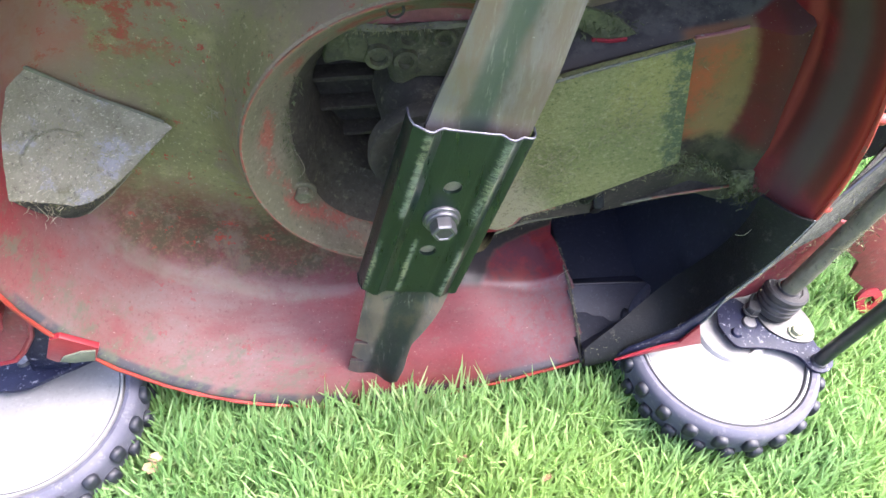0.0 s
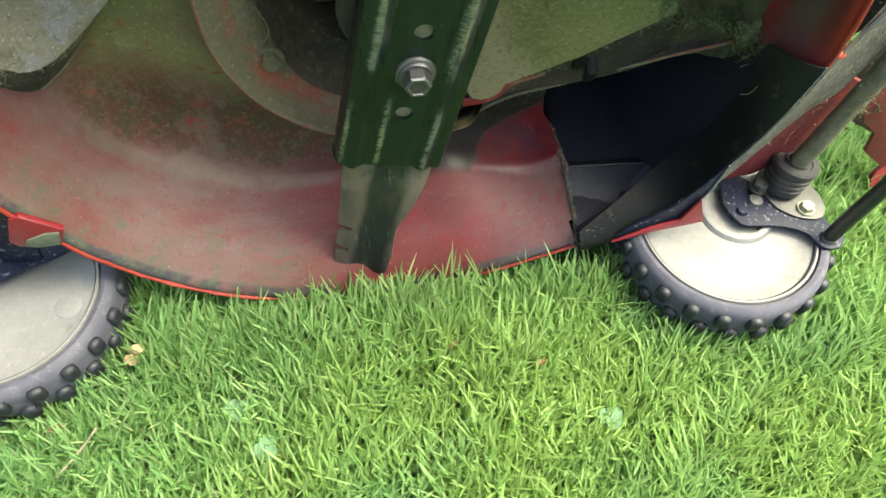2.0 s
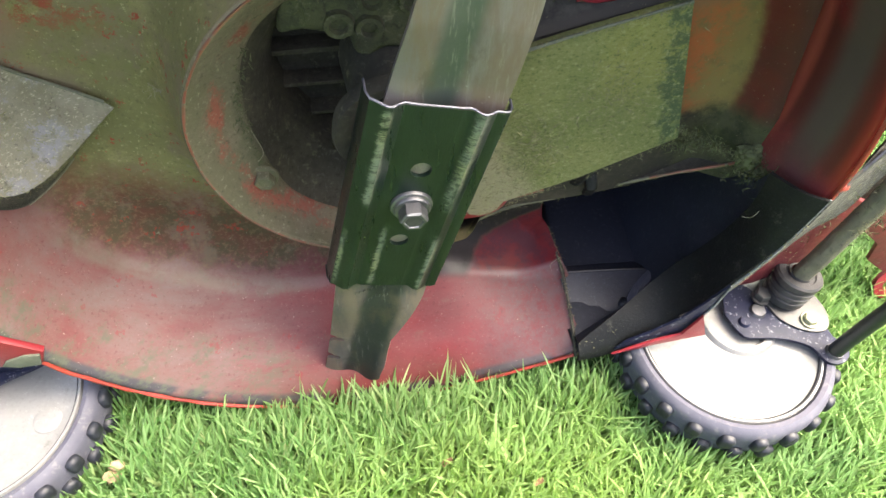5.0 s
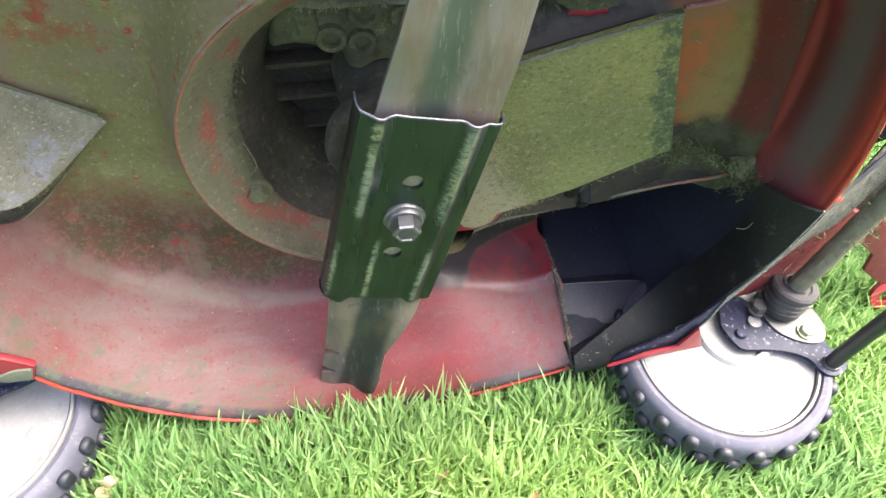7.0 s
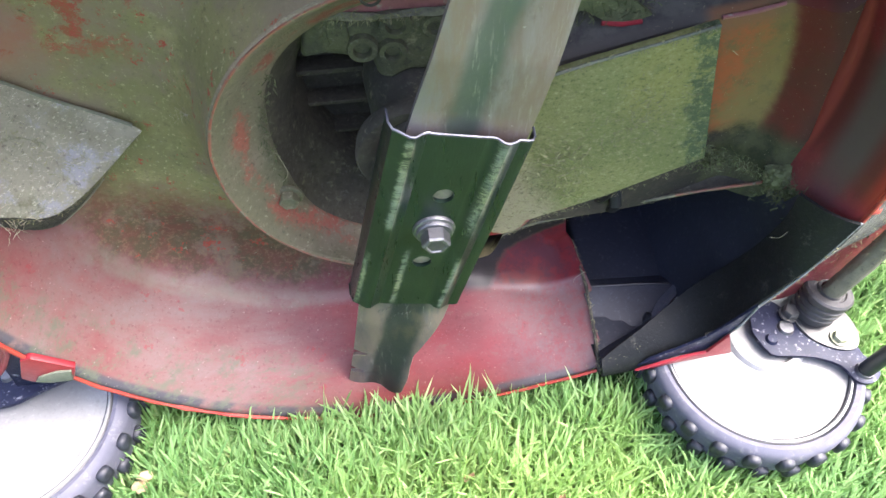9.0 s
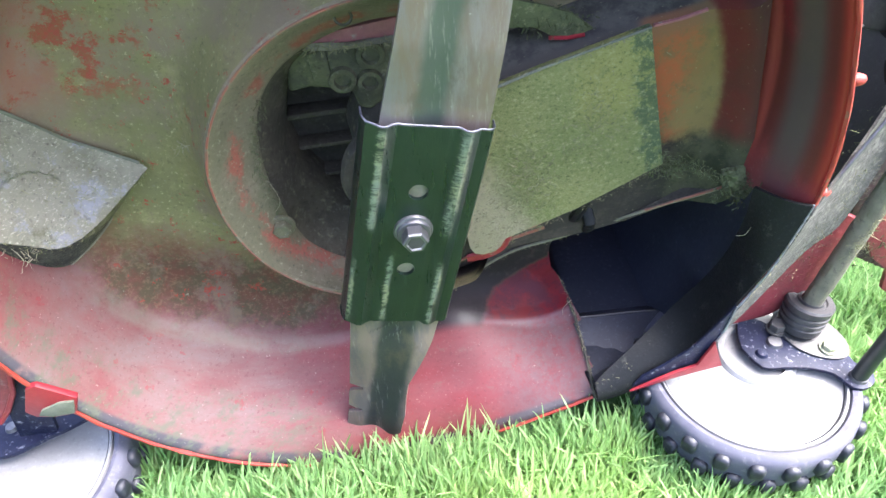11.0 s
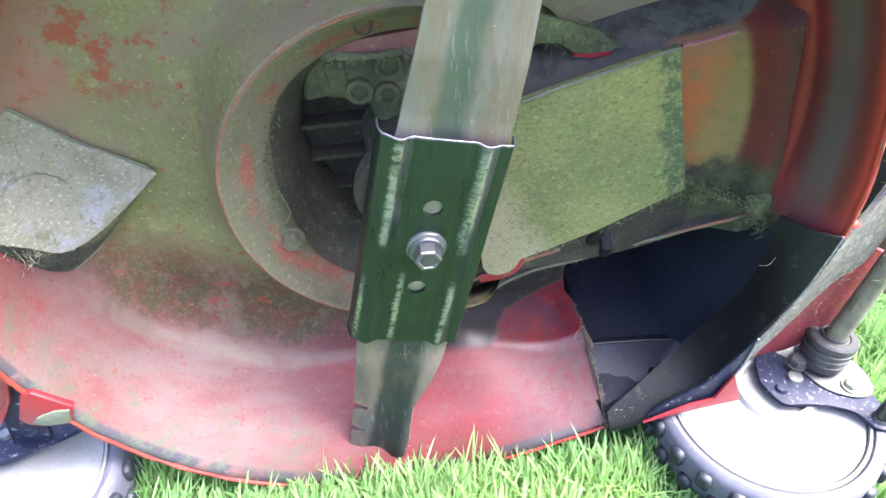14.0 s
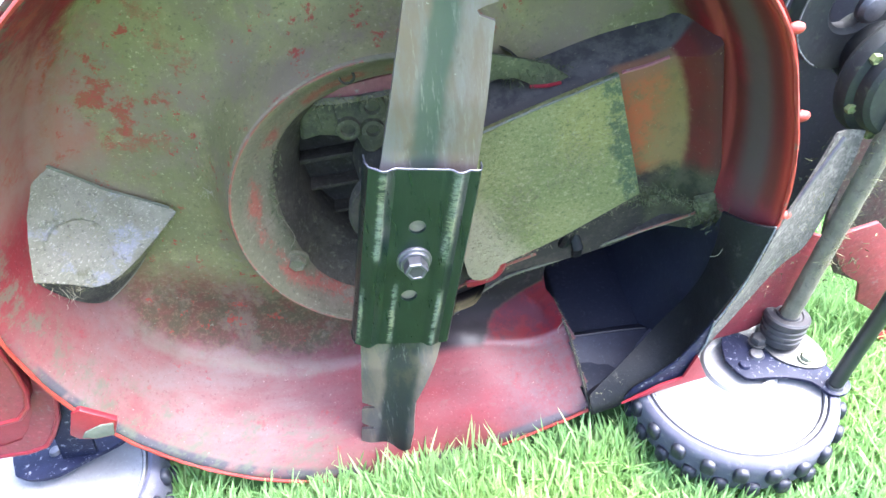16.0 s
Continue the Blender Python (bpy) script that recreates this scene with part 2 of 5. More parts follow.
    rubbed = k.math("MULTIPLY", k.math("MULTIPLY", k.ramp(k.axis(1), 0.080, 0.088), k.ramp(k.axis(1), 0.106, 0.096)), k.ramp(k.axis(2), 0.24, 0.18))
    k.l.new(k.math("SUBTRACT", k.math("ADD", gloss, k.math("MULTIPLY", k.ramp(k.axis(0), -0.06, -0.13), 0.15)), k.math("MULTIPLY", rubbed, 0.16)), k.b.inputs["Roughness"])
    relief = k.math("ADD", k.math("MULTIPLY", mid, 0.6), k.math("MULTIPLY", small, 0.5))
    k.bump(k.math("MULTIPLY", relief, k.math("ADD", k.math("MULTIPLY", caked, 0.9), 0.22)), 0.4, 0.0015)
    return k.m


M = {}
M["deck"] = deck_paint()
M["rim"] = worn("rim_paint", (0.250, 0.026, 0.014), (0.19, 0.020, 0.014), (0.14, 0.06, 0.04), 0.6, dirty=0.58, scale=30)
M["red"] = worn("red_paint", (0.195, 0.010, 0.017), (0.150, 0.008, 0.014), (0.115, 0.062, 0.056), 0.45, dirty=0.62, scale=24)
M["redworn"] = worn("worn_red_paint", (0.165, 0.020, 0.026), (0.130, 0.022, 0.026), (0.125, 0.085, 0.075), 0.6, dirty=0.58, scale=60, grain=0.4)
M["bright"] = worn("cut_steel", (0.115, 0.115, 0.145), (0.06, 0.06, 0.08), (0.03, 0.03, 0.035), 0.4, metal=0.3, dirty=0.66, scale=80)
M["ringedge"] = worn("worn_edge", (0.16, 0.042, 0.026), (0.115, 0.055, 0.035), (0.10, 0.092, 0.06), 0.6, dirty=0.5, scale=60)
M["duskred"] = worn("dusty_red_lip", (0.21, 0.075, 0.075), (0.16, 0.058, 0.060), (0.20, 0.17, 0.14), 0.7, dirty=0.55, scale=40, bump=0.6)
M["crank"] = worn("brown_crankcase", (0.054, 0.047, 0.034), (0.034, 0.030, 0.023), (0.095, 0.086, 0.056), 0.8, dirty=0.57, scale=30, spec=0.2, bump=0.8, grain=0.5)
M["floor"] = worn("navy_plastic", (0.013, 0.0142, 0.024), (0.0165, 0.018, 0.030), (0.044, 0.043, 0.047), 0.5, dirty=0.60, scale=34, spec=0.4, grain=0.4)
M["chute"] = worn("chute_black", (0.0105, 0.0122, 0.0205), (0.0135, 0.0152, 0.0250), (0.036, 0.036, 0.042), 0.6, dirty=0.60, scale=24, spec=0.3, grain=0.3)
M["cake"] = worn("dark_cake", (0.060, 0.070, 0.026), (0.042, 0.048, 0.020), (0.090, 0.092, 0.040), 0.9, dirty=0.58, scale=30, bump=1.0, grain=0.8)
M["engine"] = worn("sooty_casting", (0.052, 0.046, 0.036), (0.030, 0.028, 0.023), (0.125, 0.115, 0.072), 0.75, dirty=0.55, scale=26, spec=0.25, grain=0.5)
M["sump"] = worn("mossy_casting", (0.054, 0.055, 0.024), (0.032, 0.033, 0.018), (0.125, 0.118, 0.066), 0.8, dirty=0.57, scale=34, bump=1.0, grain=0.8)
M["black"] = worn("black_rubber", (0.0065, 0.0070, 0.0075), (0.0085, 0.0090, 0.0095), (0.032, 0.031, 0.026), 0.5, dirty=0.585, scale=30, fine=420, spec=0.14, grain=0.3, bump=0.5)
M["dusty"] = worn("dusty_rubber", (0.070, 0.067, 0.058), (0.048, 0.046, 0.039), (0.110, 0.105, 0.090), 0.95, dirty=0.5, scale=40, bump=1.0, grain=0.8)
M["navy"] = worn("dark_blue_steel", (0.006, 0.008, 0.022), (0.010, 0.012, 0.030), (0.19, 0.195, 0.22), 0.5, dirty=0.565, scale=80, spec=0.2)
M["tyre"] = worn("tyre_sidewall", (0.056, 0.056, 0.078), (0.072, 0.071, 0.094), (0.110, 0.108, 0.118), 0.6, spec=0.3, dirty=0.54, scale=40)
M["lug"] = worn("tyre_rubber", (0.008, 0.009, 0.014), (0.014, 0.015, 0.022), (0.060, 0.060, 0.068), 0.5, spec=0.4, dirty=0.62, scale=60)
M["rodblack"] = worn("black_rod_paint", (0.008, 0.011, 0.011), (0.012, 0.016, 0.016), (0.05, 0.05, 0.05), 0.4, dirty=0.68, scale=60)
M["guard"] = worn("grimy_guard", (0.060, 0.026, 0.021), (0.042, 0.036, 0.027), (0.105, 0.095, 0.065), 0.85, dirty=0.52, scale=26, bump=0.8, grain=0.6)
M["casebolt"] = worn("olive_zinc", (0.16, 0.18, 0.07), (0.11, 0.13, 0.05), (0.08, 0.09, 0.04), 0.6, metal=0.2, scale=120)
M["hub"] = worn("white_plastic", (0.180, 0.179, 0.176), (0.156, 0.154, 0.152), (0.105, 0.102, 0.094), 0.45, dirty=0.57, scale=22, grain=0.25)
M["zinc"] = worn("zinc_steel", (0.13, 0.13, 0.14), (0.10, 0.10, 0.11), (0.10, 0.09, 0.08), 0.5, metal=0.9, dirty=0.68, scale=80)
M["scuffed"] = worn("scuffed_edge", (0.16, 0.165, 0.17), (0.09, 0.095, 0.10), (0.03, 0.03, 0.035), 0.6, dirty=0.55, scale=70)
M["grey"] = worn("grey_casting", (0.056, 0.055, 0.053), (0.042, 0.041, 0.040), (0.09, 0.083, 0.07), 0.5, metal=0.2, dirty=0.6, scale=40)
M["bush"] = worn("grey_bush", (0.045, 0.044, 0.045), (0.030, 0.029, 0.031), (0.085, 0.080, 0.072), 0.45, metal=0.2, dirty=0.58, scale=60, spec=0.4)
M["rod"] = worn("grimy_rod", (0.09, 0.085, 0.06), (0.13, 0.12, 0.085), (0.05, 0.045, 0.035), 0.75, dirty=0.56, scale=60, bump=0.8)
M["olivecast"] = worn("olive_casting", (0.007, 0.010, 0.009), (0.005, 0.006, 0.008), (0.034, 0.042, 0.024), 0.6, dirty=0.57, scale=34, grain=0.3)
M["yellow"] = worn("yellow_zinc", (0.30, 0.30, 0.20), (0.24, 0.25, 0.17), (0.15, 0.15, 0.09), 0.5, metal=0.3, scale=120)
M["fibre"] = worn("tan_fibres", (0.17, 0.155, 0.085), (0.115, 0.115, 0.055), (0.23, 0.21, 0.13), 0.9, dirty=0.56, scale=120)
M["tuft"] = worn("dried_clippings", (0.055, 0.062, 0.024), (0.038, 0.044, 0.018), (0.10, 0.10, 0.05), 0.9, dirty=0.52, scale=120)
M["soot_shade"] = worn("soot_black", (0.032, 0.028, 0.023), (0.021, 0.019, 0.016), (0.070, 0.064, 0.045), 0.8, dirty=0.58, scale=30, spec=0.2, grain=0.4)
M["scuffgreen"] = worn("scuffed_grey_green", (0.098, 0.102, 0.074), (0.078, 0.084, 0.060), (0.13, 0.05, 0.05), 0.8, dirty=0.62, scale=70)
M["clover"] = worn("clover_green", (0.085, 0.170, 0.085), (0.070, 0.140, 0.065), (0.12, 0.20, 0.12), 0.7, dirty=0.6, scale=120)
M["white"] = worn("white_trim", (0.85, 0.85, 0.85), (0.8, 0.8, 0.82), (0.7, 0.7, 0.7), 0.4, dirty=0.8)
M["stone"] = worn("pale_fragment", (0.30, 0.22, 0.13), (0.22, 0.15, 0.08), (0.2, 0.12, 0.07), 0.8, dirty=0.6, scale=90)
M["straw"] = worn("dry_straw", (0.22, 0.20, 0.15), (0.17, 0.15, 0.10), (0.3, 0.26, 0.15), 0.8, dirty=0.7, scale=90)
M["dryleaf"] = worn("dry_leaf", (0.120, 0.070, 0.030), (0.085, 0.048, 0.022), (0.1, 0.05, 0.025), 0.8, dirty=0.66, scale=90)
M["yellowleaf"] = worn("yellow_leaf", (0.30, 0.24, 0.09), (0.24, 0.18, 0.06), (0.16, 0.08, 0.04), 0.8, dirty=0.66, scale=90)


def blade_paint():
    """Dark green enamel over steel, rubbed to a pale scratched film along the raised ribs."""
    k = Mat("blade_green", 0.3, 0.2, 0.48)
    big, fine = k.noise(30, 5), k.noise(300, 4, 0.7, (3, 1, 0.5))
    comb = k.noise(120, 9, 0.85, (0.6, 1, 3.2), 1.0)
    patch = k.noise(34, 4, 0.6, None, 6.0)
    c = k.mix(k.ramp(big, 0.35, 0.65), (0.0032, 0.0095, 0.0070), (0.0060, 0.0140, 0.0102))
    dz = k.math("SUBTRACT", k.axis(2), 0.296)
    v = k.math("SUBTRACT", k.math("MULTIPLY", k.axis(0), 0.98), k.math("MULTIPLY", dz, 0.2))
    v = k.math("ADD", v, k.math("MULTIPLY", k.math("SUBTRACT", comb, 0.5), 0.014))
    u = k.math("ADD", k.math("MULTIPLY", k.axis(0), 0.2), k.math("MULTIPLY", dz, 0.98))
    u = k.math("ADD", u, k.math("MULTIPLY", k.math("SUBTRACT", patch, 0.5), 0.05))
    for v0, w, u0, u1 in ((-0.0310, 0.0041, 0.002, 0.090), (0.0240, 0.0051, -0.002, 0.094), (-0.0125, 0.0030, -0.10, -0.024), (0.0250, 0.0036, -0.10, -0.030), (-0.0400, 0.0020, -0.10, -0.030)):
        off = k.math("ABSOLUTE", k.math("SUBTRACT", v, v0), 0.0)
        span = k.math("MULTIPLY", k.ramp(u, u0 - 0.004, u0 + 0.010), k.ramp(u, u1 + 0.004, u1 - 0.010))
        f = k.math("MULTIPLY", k.math("MULTIPLY", k.ramp(off, w, w * 0.25), span), k.ramp(k.math("ADD", k.math("MULTIPLY", comb, 0.6), k.math("MULTIPLY", k.noise(48, 6, 0.75, (1.6, 1, 0.8), 8.0), 0.4)), 0.42, 0.54))
        c = k.mix(k.math("MULTIPLY", f, 0.9), c, k.mix(k.ramp(patch, 0.4, 0.6), (0.17, 0.18, 0.115), (0.13, 0.15, 0.12)))
    c = k.mix(k.ramp(fine, 0.70, 0.77), c, (0.12, 0.15, 0.11))
    scrape = k.noise(90, 6, 0.7, (2.2, 1, 0.25), 3.0)
    c = k.mix(k.math("MULTIPLY", k.ramp(scrape, 0.58, 0.70), 0.35), c, (0.030, 0.050, 0.040))
    k.base(c).rough(scrape, 0.16, 0.46).bump(k.math("ADD", fine, scrape), 0.25, 0.0006)
    return k.m


def blade_steel():
    """Bare mowing-blade steel with olive and brown film and old green paint."""
    k = Mat("blade_steel", 0.38, 0.35, 0.5)
    big, streak, fine = k.noise(20, 5), k.noise(34, 7, 0.7, (1.6, 1, 0.35), 2.0), k.noise(260, 3)
    # bands that run along the blade
    across = k.math("SUBTRACT", k.math("MULTIPLY", k.axis(0), 0.98), k.math("MULTIPLY", k.math("SUBTRACT", k.axis(2), 0.296), 0.2))
    across = k.math("ADD", across, k.math("MULTIPLY", k.math("SUBTRACT", big, 0.5), 0.012))
    c = k.mix(k.ramp(streak, 0.34, 0.66), (0.158, 0.136, 0.142), (0.128, 0.094, 0.076))
    c = k.mix(k.ramp(across, -0.004, -0.018), c, k.mix(k.ramp(streak, 0.4, 0.6), (0.128, 0.116, 0.118), (0.126, 0.096, 0.078)))
    band = k.math("MULTIPLY", k.ramp(across, -0.016, -0.008), k.ramp(k.math("SUBTRACT", across, k.math("MULTIPLY", k.ramp(k.axis(2), 0.26, 0.20), 0.010)), 0.012, 0.003))
    c = k.mix(k.ramp(fine, 0.70, 0.77), c, (0.30, 0.30, 0.28))
    c = k.mix(k.math("MULTIPLY", k.ramp(k.math("ADD", k.axis(2), k.math("MULTIPLY", k.math("SUBTRACT", big, 0.5), 0.02)), 0.215, 0.190), 0.65), c, k.mix(k.ramp(streak, 0.42, 0.6), (0.135, 0.098, 0.072), (0.066, 0.068, 0.076)))
    c = k.mix(k.math("MULTIPLY", band, 0.9), c, k.mix(k.ramp(k.axis(2), 0.26, 0.20), (0.048, 0.064, 0.054), (0.014, 0.020, 0.022)))
    scratch = k.noise(70, 6, 0.75, (3.0, 1, 0.3), 6.0)
    c = k.mix(k.math("MULTIPLY", k.ramp(scratch, 0.57, 0.68), 0.5), c, (0.20, 0.19, 0.18))
    c = k.mix(k.math("MULTIPLY", k.ramp(k.noise(22, 6, 0.7, (1.4, 1, 0.7), 9.0), 0.55, 0.66), 0.55), c, (0.072, 0.058, 0.040))
    k.base(c).rough(streak, 0.26, 0.55).bump(k.math("ADD", fine, k.math("MULTIPLY", scratch, 0.7)), 0.2, 0.0006)
    return k.m


def cover_cake():
    """Dried clippings pressed flat on the belt cover: tan near the blade, dark damp edge at the far end."""
    k = Mat("cover_cake", 0.9, 0.0, 0.25)
    big, mid = k.noise(14, 6), k.noise(60, 8, 0.75)
    fib = k.noise(260, 6, 0.82, (1.0, 1.0, 1.4), 4.0)
    x = k.math("ADD", k.axis(0), k.math("MULTIPLY", k.math("SUBTRACT", mid, 0.5), 0.05))
    c = k.mix(k.ramp(big, 0.36, 0.64), (0.146, 0.162, 0.062), (0.186, 0.192, 0.078))
    c = k.mix(k.math("MULTIPLY", k.math("MULTIPLY", k.ramp(x, 0.115, 0.145), k.ramp(k.axis(2), 0.31, 0.36)), 0.8), c, (0.215, 0.210, 0.070))
    c = k.mix(k.math("MULTIPLY", k.ramp(k.math("ADD", x, k.math("MULTIPLY", k.axis(2), 0.55)), 0.248, 0.212), 0.9), c, (0.285, 0.248, 0.170))
    c = k.mix(k.math("MULTIPLY", k.ramp(k.math("ADD", x, k.math("MULTIPLY", k.math("SUBTRACT", k.axis(2), 0.345), 0.27)), 0.1730, 0.1800), k.math("MULTIPLY", k.ramp(k.noise(120, 6, 0.75, None, 2.2), 0.36, 0.52), 0.85)), c, (0.050, 0.080, 0.044))
    c = k.mix(k.math("MULTIPLY", k.ramp(mid, 0.56, 0.70), 0.45), c, (0.085, 0.105, 0.058))
    c = k.mix(k.math("MULTIPLY", k.ramp(fib, 0.53, 0.66), 0.75), c, (0.30, 0.295, 0.160))
    c = k.mix(k.math("MULTIPLY", k.ramp(fib, 0.46, 0.34), 0.78), c, (0.050, 0.062, 0.028))
    k.base(c).bump(k.math("ADD", mid, k.math("MULTIPLY", fib, 1.6)), 1.0, 0.0022)
    return k.m


def ring_dirt():
    """Mottled dirt on the engine ring with a band of old red paint left in it."""
    k = Mat("ring_dirt", 0.8, 0.0, 0.3)
    big, mid, small = k.noise(18, 6), k.noise(70, 8, 0.75), k.noise(260, 4, 0.75)
    c = k.mix(k.ramp(big, 0.38, 0.62), (0.128, 0.104, 0.072), (0.090, 0.082, 0.050))
    dz = k.math("SUBTRACT", k.axis(2), 0.30)
    r = k.math("SQRT", k.math("ADD", k.math("MULTIPLY", k.axis(0), k.axis(0)), k.math("MULTIPLY", dz, dz)), 0.0)
    r = k.math("ADD", r, k.math("MULTIPLY", k.math("SUBTRACT", mid, 0.5), 0.02))
    band = k.math("MULTIPLY", k.ramp(r, 0.119, 0.123), k.ramp(r, 0.132, 0.127))
    c = k.mix(k.math("MULTIPLY", k.math("MULTIPLY", band, k.ramp(k.noise(30, 5, 0.7, None, 3.3), 0.42, 0.56)), 0.8), c, (0.20, 0.045, 0.032))
    c = k.mix(k.math("MULTIPLY", k.ramp(r, 0.118, 0.110), 0.6), c, (0.07, 0.07, 0.04))
    c = k.mix(k.math("MULTIPLY", k.ramp(small, 0.56, 0.70), 0.8), c, (0.20, 0.185, 0.125))
    c = k.mix(k.math("MULTIPLY", k.ramp(small, 0.44, 0.32), 0.7), c, (0.04, 0.038, 0.025))
    k.base(c).bump(k.math("ADD", mid, small), 0.7, 0.0012)
    return k.m


def tunnel_paint():
    """Orange primer and olive film on the flat, red painted darker for shade up the curve, moss at the lower corner."""
    k = Mat("tunnel_paint", 0.5, 0.0, 0.22)
    mid, big, small = k.noise(42, 8, 0.75), k.noise(12, 5), k.noise(420, 3, 0.7)
    dz = k.math("SUBTRACT", k.axis(2), 0.30)
    r = k.math("SQRT", k.math("ADD", k.math("MULTIPLY", k.axis(0), k.axis(0)), k.math("MULTIPLY", dz, dz)), 0.0)
    wob = k.math("MULTIPLY", k.math("SUBTRACT", mid, 0.5), 0.03)
    olive = k.mix(k.ramp(big, 0.35, 0.65), (0.128, 0.088, 0.032), (0.140, 0.104, 0.042))
    orange = k.mix(k.ramp(mid, 0.44, 0.66), (0.205, 0.058, 0.020), (0.120, 0.076, 0.030))
    c = k.mix(k.ramp(k.math("ADD", k.axis(0), k.math("MULTIPLY", wob, 1.6)), 0.204, 0.236), orange, olive)
    c = k.mix(k.math("MULTIPLY", k.ramp(k.noise(52, 8, 0.78, None, 6.6), 0.50, 0.64), 0.6), c, (0.078, 0.066, 0.028))
    c = k.mix(k.math("MULTIPLY", k.ramp(k.math("SUBTRACT", k.axis(2), k.math("MULTIPLY", k.axis(0), 0.25)), 0.332, 0.342), 0.7), c, (0.115, 0.070, 0.038))
    # rear wall's shade painted as deeper reds up the curve
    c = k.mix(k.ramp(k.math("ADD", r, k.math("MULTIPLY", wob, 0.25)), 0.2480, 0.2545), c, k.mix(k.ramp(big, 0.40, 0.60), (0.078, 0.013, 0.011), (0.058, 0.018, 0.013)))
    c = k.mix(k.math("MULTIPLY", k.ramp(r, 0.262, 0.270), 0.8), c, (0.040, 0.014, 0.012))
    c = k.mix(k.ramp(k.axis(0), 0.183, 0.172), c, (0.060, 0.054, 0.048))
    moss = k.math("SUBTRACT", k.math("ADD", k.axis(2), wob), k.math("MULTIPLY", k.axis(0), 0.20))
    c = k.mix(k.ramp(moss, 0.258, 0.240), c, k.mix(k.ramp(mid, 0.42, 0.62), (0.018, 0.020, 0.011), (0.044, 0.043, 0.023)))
    # shadow gap below the cover's lower edge, painted near-black
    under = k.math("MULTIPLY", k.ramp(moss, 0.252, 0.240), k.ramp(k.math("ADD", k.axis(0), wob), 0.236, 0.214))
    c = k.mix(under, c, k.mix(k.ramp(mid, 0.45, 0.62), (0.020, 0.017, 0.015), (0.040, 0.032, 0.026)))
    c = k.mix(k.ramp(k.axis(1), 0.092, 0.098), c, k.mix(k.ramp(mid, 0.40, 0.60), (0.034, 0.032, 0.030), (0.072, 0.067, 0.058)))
    c = k.mix(k.ramp(small, 0.66, 0.74), c, (0.20, 0.18, 0.11))
    k.base(c).rough(mid, 0.55, 0.85).bump(k.math("ADD", mid, k.math("MULTIPLY", small, 0.6)), 0.35, 0.0012)
    return k.m


def baffle_dust():
    """Bare grey steel under dust: mauve patches, tan and olive felt, pale flecks."""
    k = Mat("baffle_dust", 0.85, 0.0, 0.25)
    mid, small, fleck = k.noise(46, 8, 0.78), k.noise(230, 5, 0.75), k.noise(330, 4, 0.7, (1.0, 1.0, 1.8), 2.0)
    c = k.mix(k.ramp(k.noise(20, 7, 0.72, None, 3.0), 0.40, 0.62), (0.172, 0.158, 0.126), (0.134, 0.124, 0.090))
    c = k.mix(k.math("MULTIPLY", k.ramp(k.noise(24, 7, 0.72, None, 8.0), 0.52, 0.62), 0.5), c, (0.215, 0.215, 0.290))
    c = k.mix(k.math("MULTIPLY", k.ramp(mid, 0.54, 0.66), 0.7), c, (0.085, 0.090, 0.055))
    c = k.mix(k.math("MULTIPLY", k.ramp(fleck, 0.56, 0.66), 0.75), c, (0.31, 0.30, 0.245))
    c = k.mix(k.math("MULTIPLY", k.ramp(small, 0.44, 0.32), 0.6), c, (0.050, 0.048, 0.036))
    k.base(c).bump(k.math("ADD", mid, small), 0.9, 0.0016)
    return k.m


def tunnel_side():
    """Grey-brown grime on the tunnel's side, shade under the cover painted in, with patches of old red paint."""
    k = Mat("tunnel_side", 0.8, 0.0, 0.2)
    mid, small = k.noise(48, 8, 0.75), k.noise(330, 4, 0.75)
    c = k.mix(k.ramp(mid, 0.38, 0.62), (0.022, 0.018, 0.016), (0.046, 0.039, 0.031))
    c = k.mix(k.math("MULTIPLY", k.ramp(k.noise(34, 7, 0.75, None, 4.4), 0.57, 0.63), 0.8), c, (0.150, 0.020, 0.018))
    c = k.mix(k.math("MULTIPLY", k.ramp(small, 0.58, 0.70), 0.6), c, (0.15, 0.135, 0.09))
    k.base(c).bump(k.math("ADD", mid, small), 0.8, 0.0014)
    return k.m


def flange_cake_shade():
    """Curled steel edge: olive cake towards the tip, the hollow's shade painted dark grey."""
    k = Mat("flange_cake_shade", 0.8, 0.0, 0.25)
    mid, small = k.noise(44, 8, 0.75), k.noise(260, 4, 0.75)
    x = k.math("ADD", k.axis(0), k.math("MULTIPLY", k.math("SUBTRACT", mid, 0.5), 0.05))
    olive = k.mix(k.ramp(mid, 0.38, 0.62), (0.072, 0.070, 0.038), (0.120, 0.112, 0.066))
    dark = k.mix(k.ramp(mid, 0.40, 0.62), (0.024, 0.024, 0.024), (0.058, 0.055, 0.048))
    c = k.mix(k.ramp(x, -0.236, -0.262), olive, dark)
    c = k.mix(k.math("MULTIPLY", k.ramp(small, 0.57, 0.70), 0.7), c, (0.17, 0.16, 0.115))
    k.base(c).bump(k.math("ADD", mid, small), 0.8, 0.0014)
    return k.m


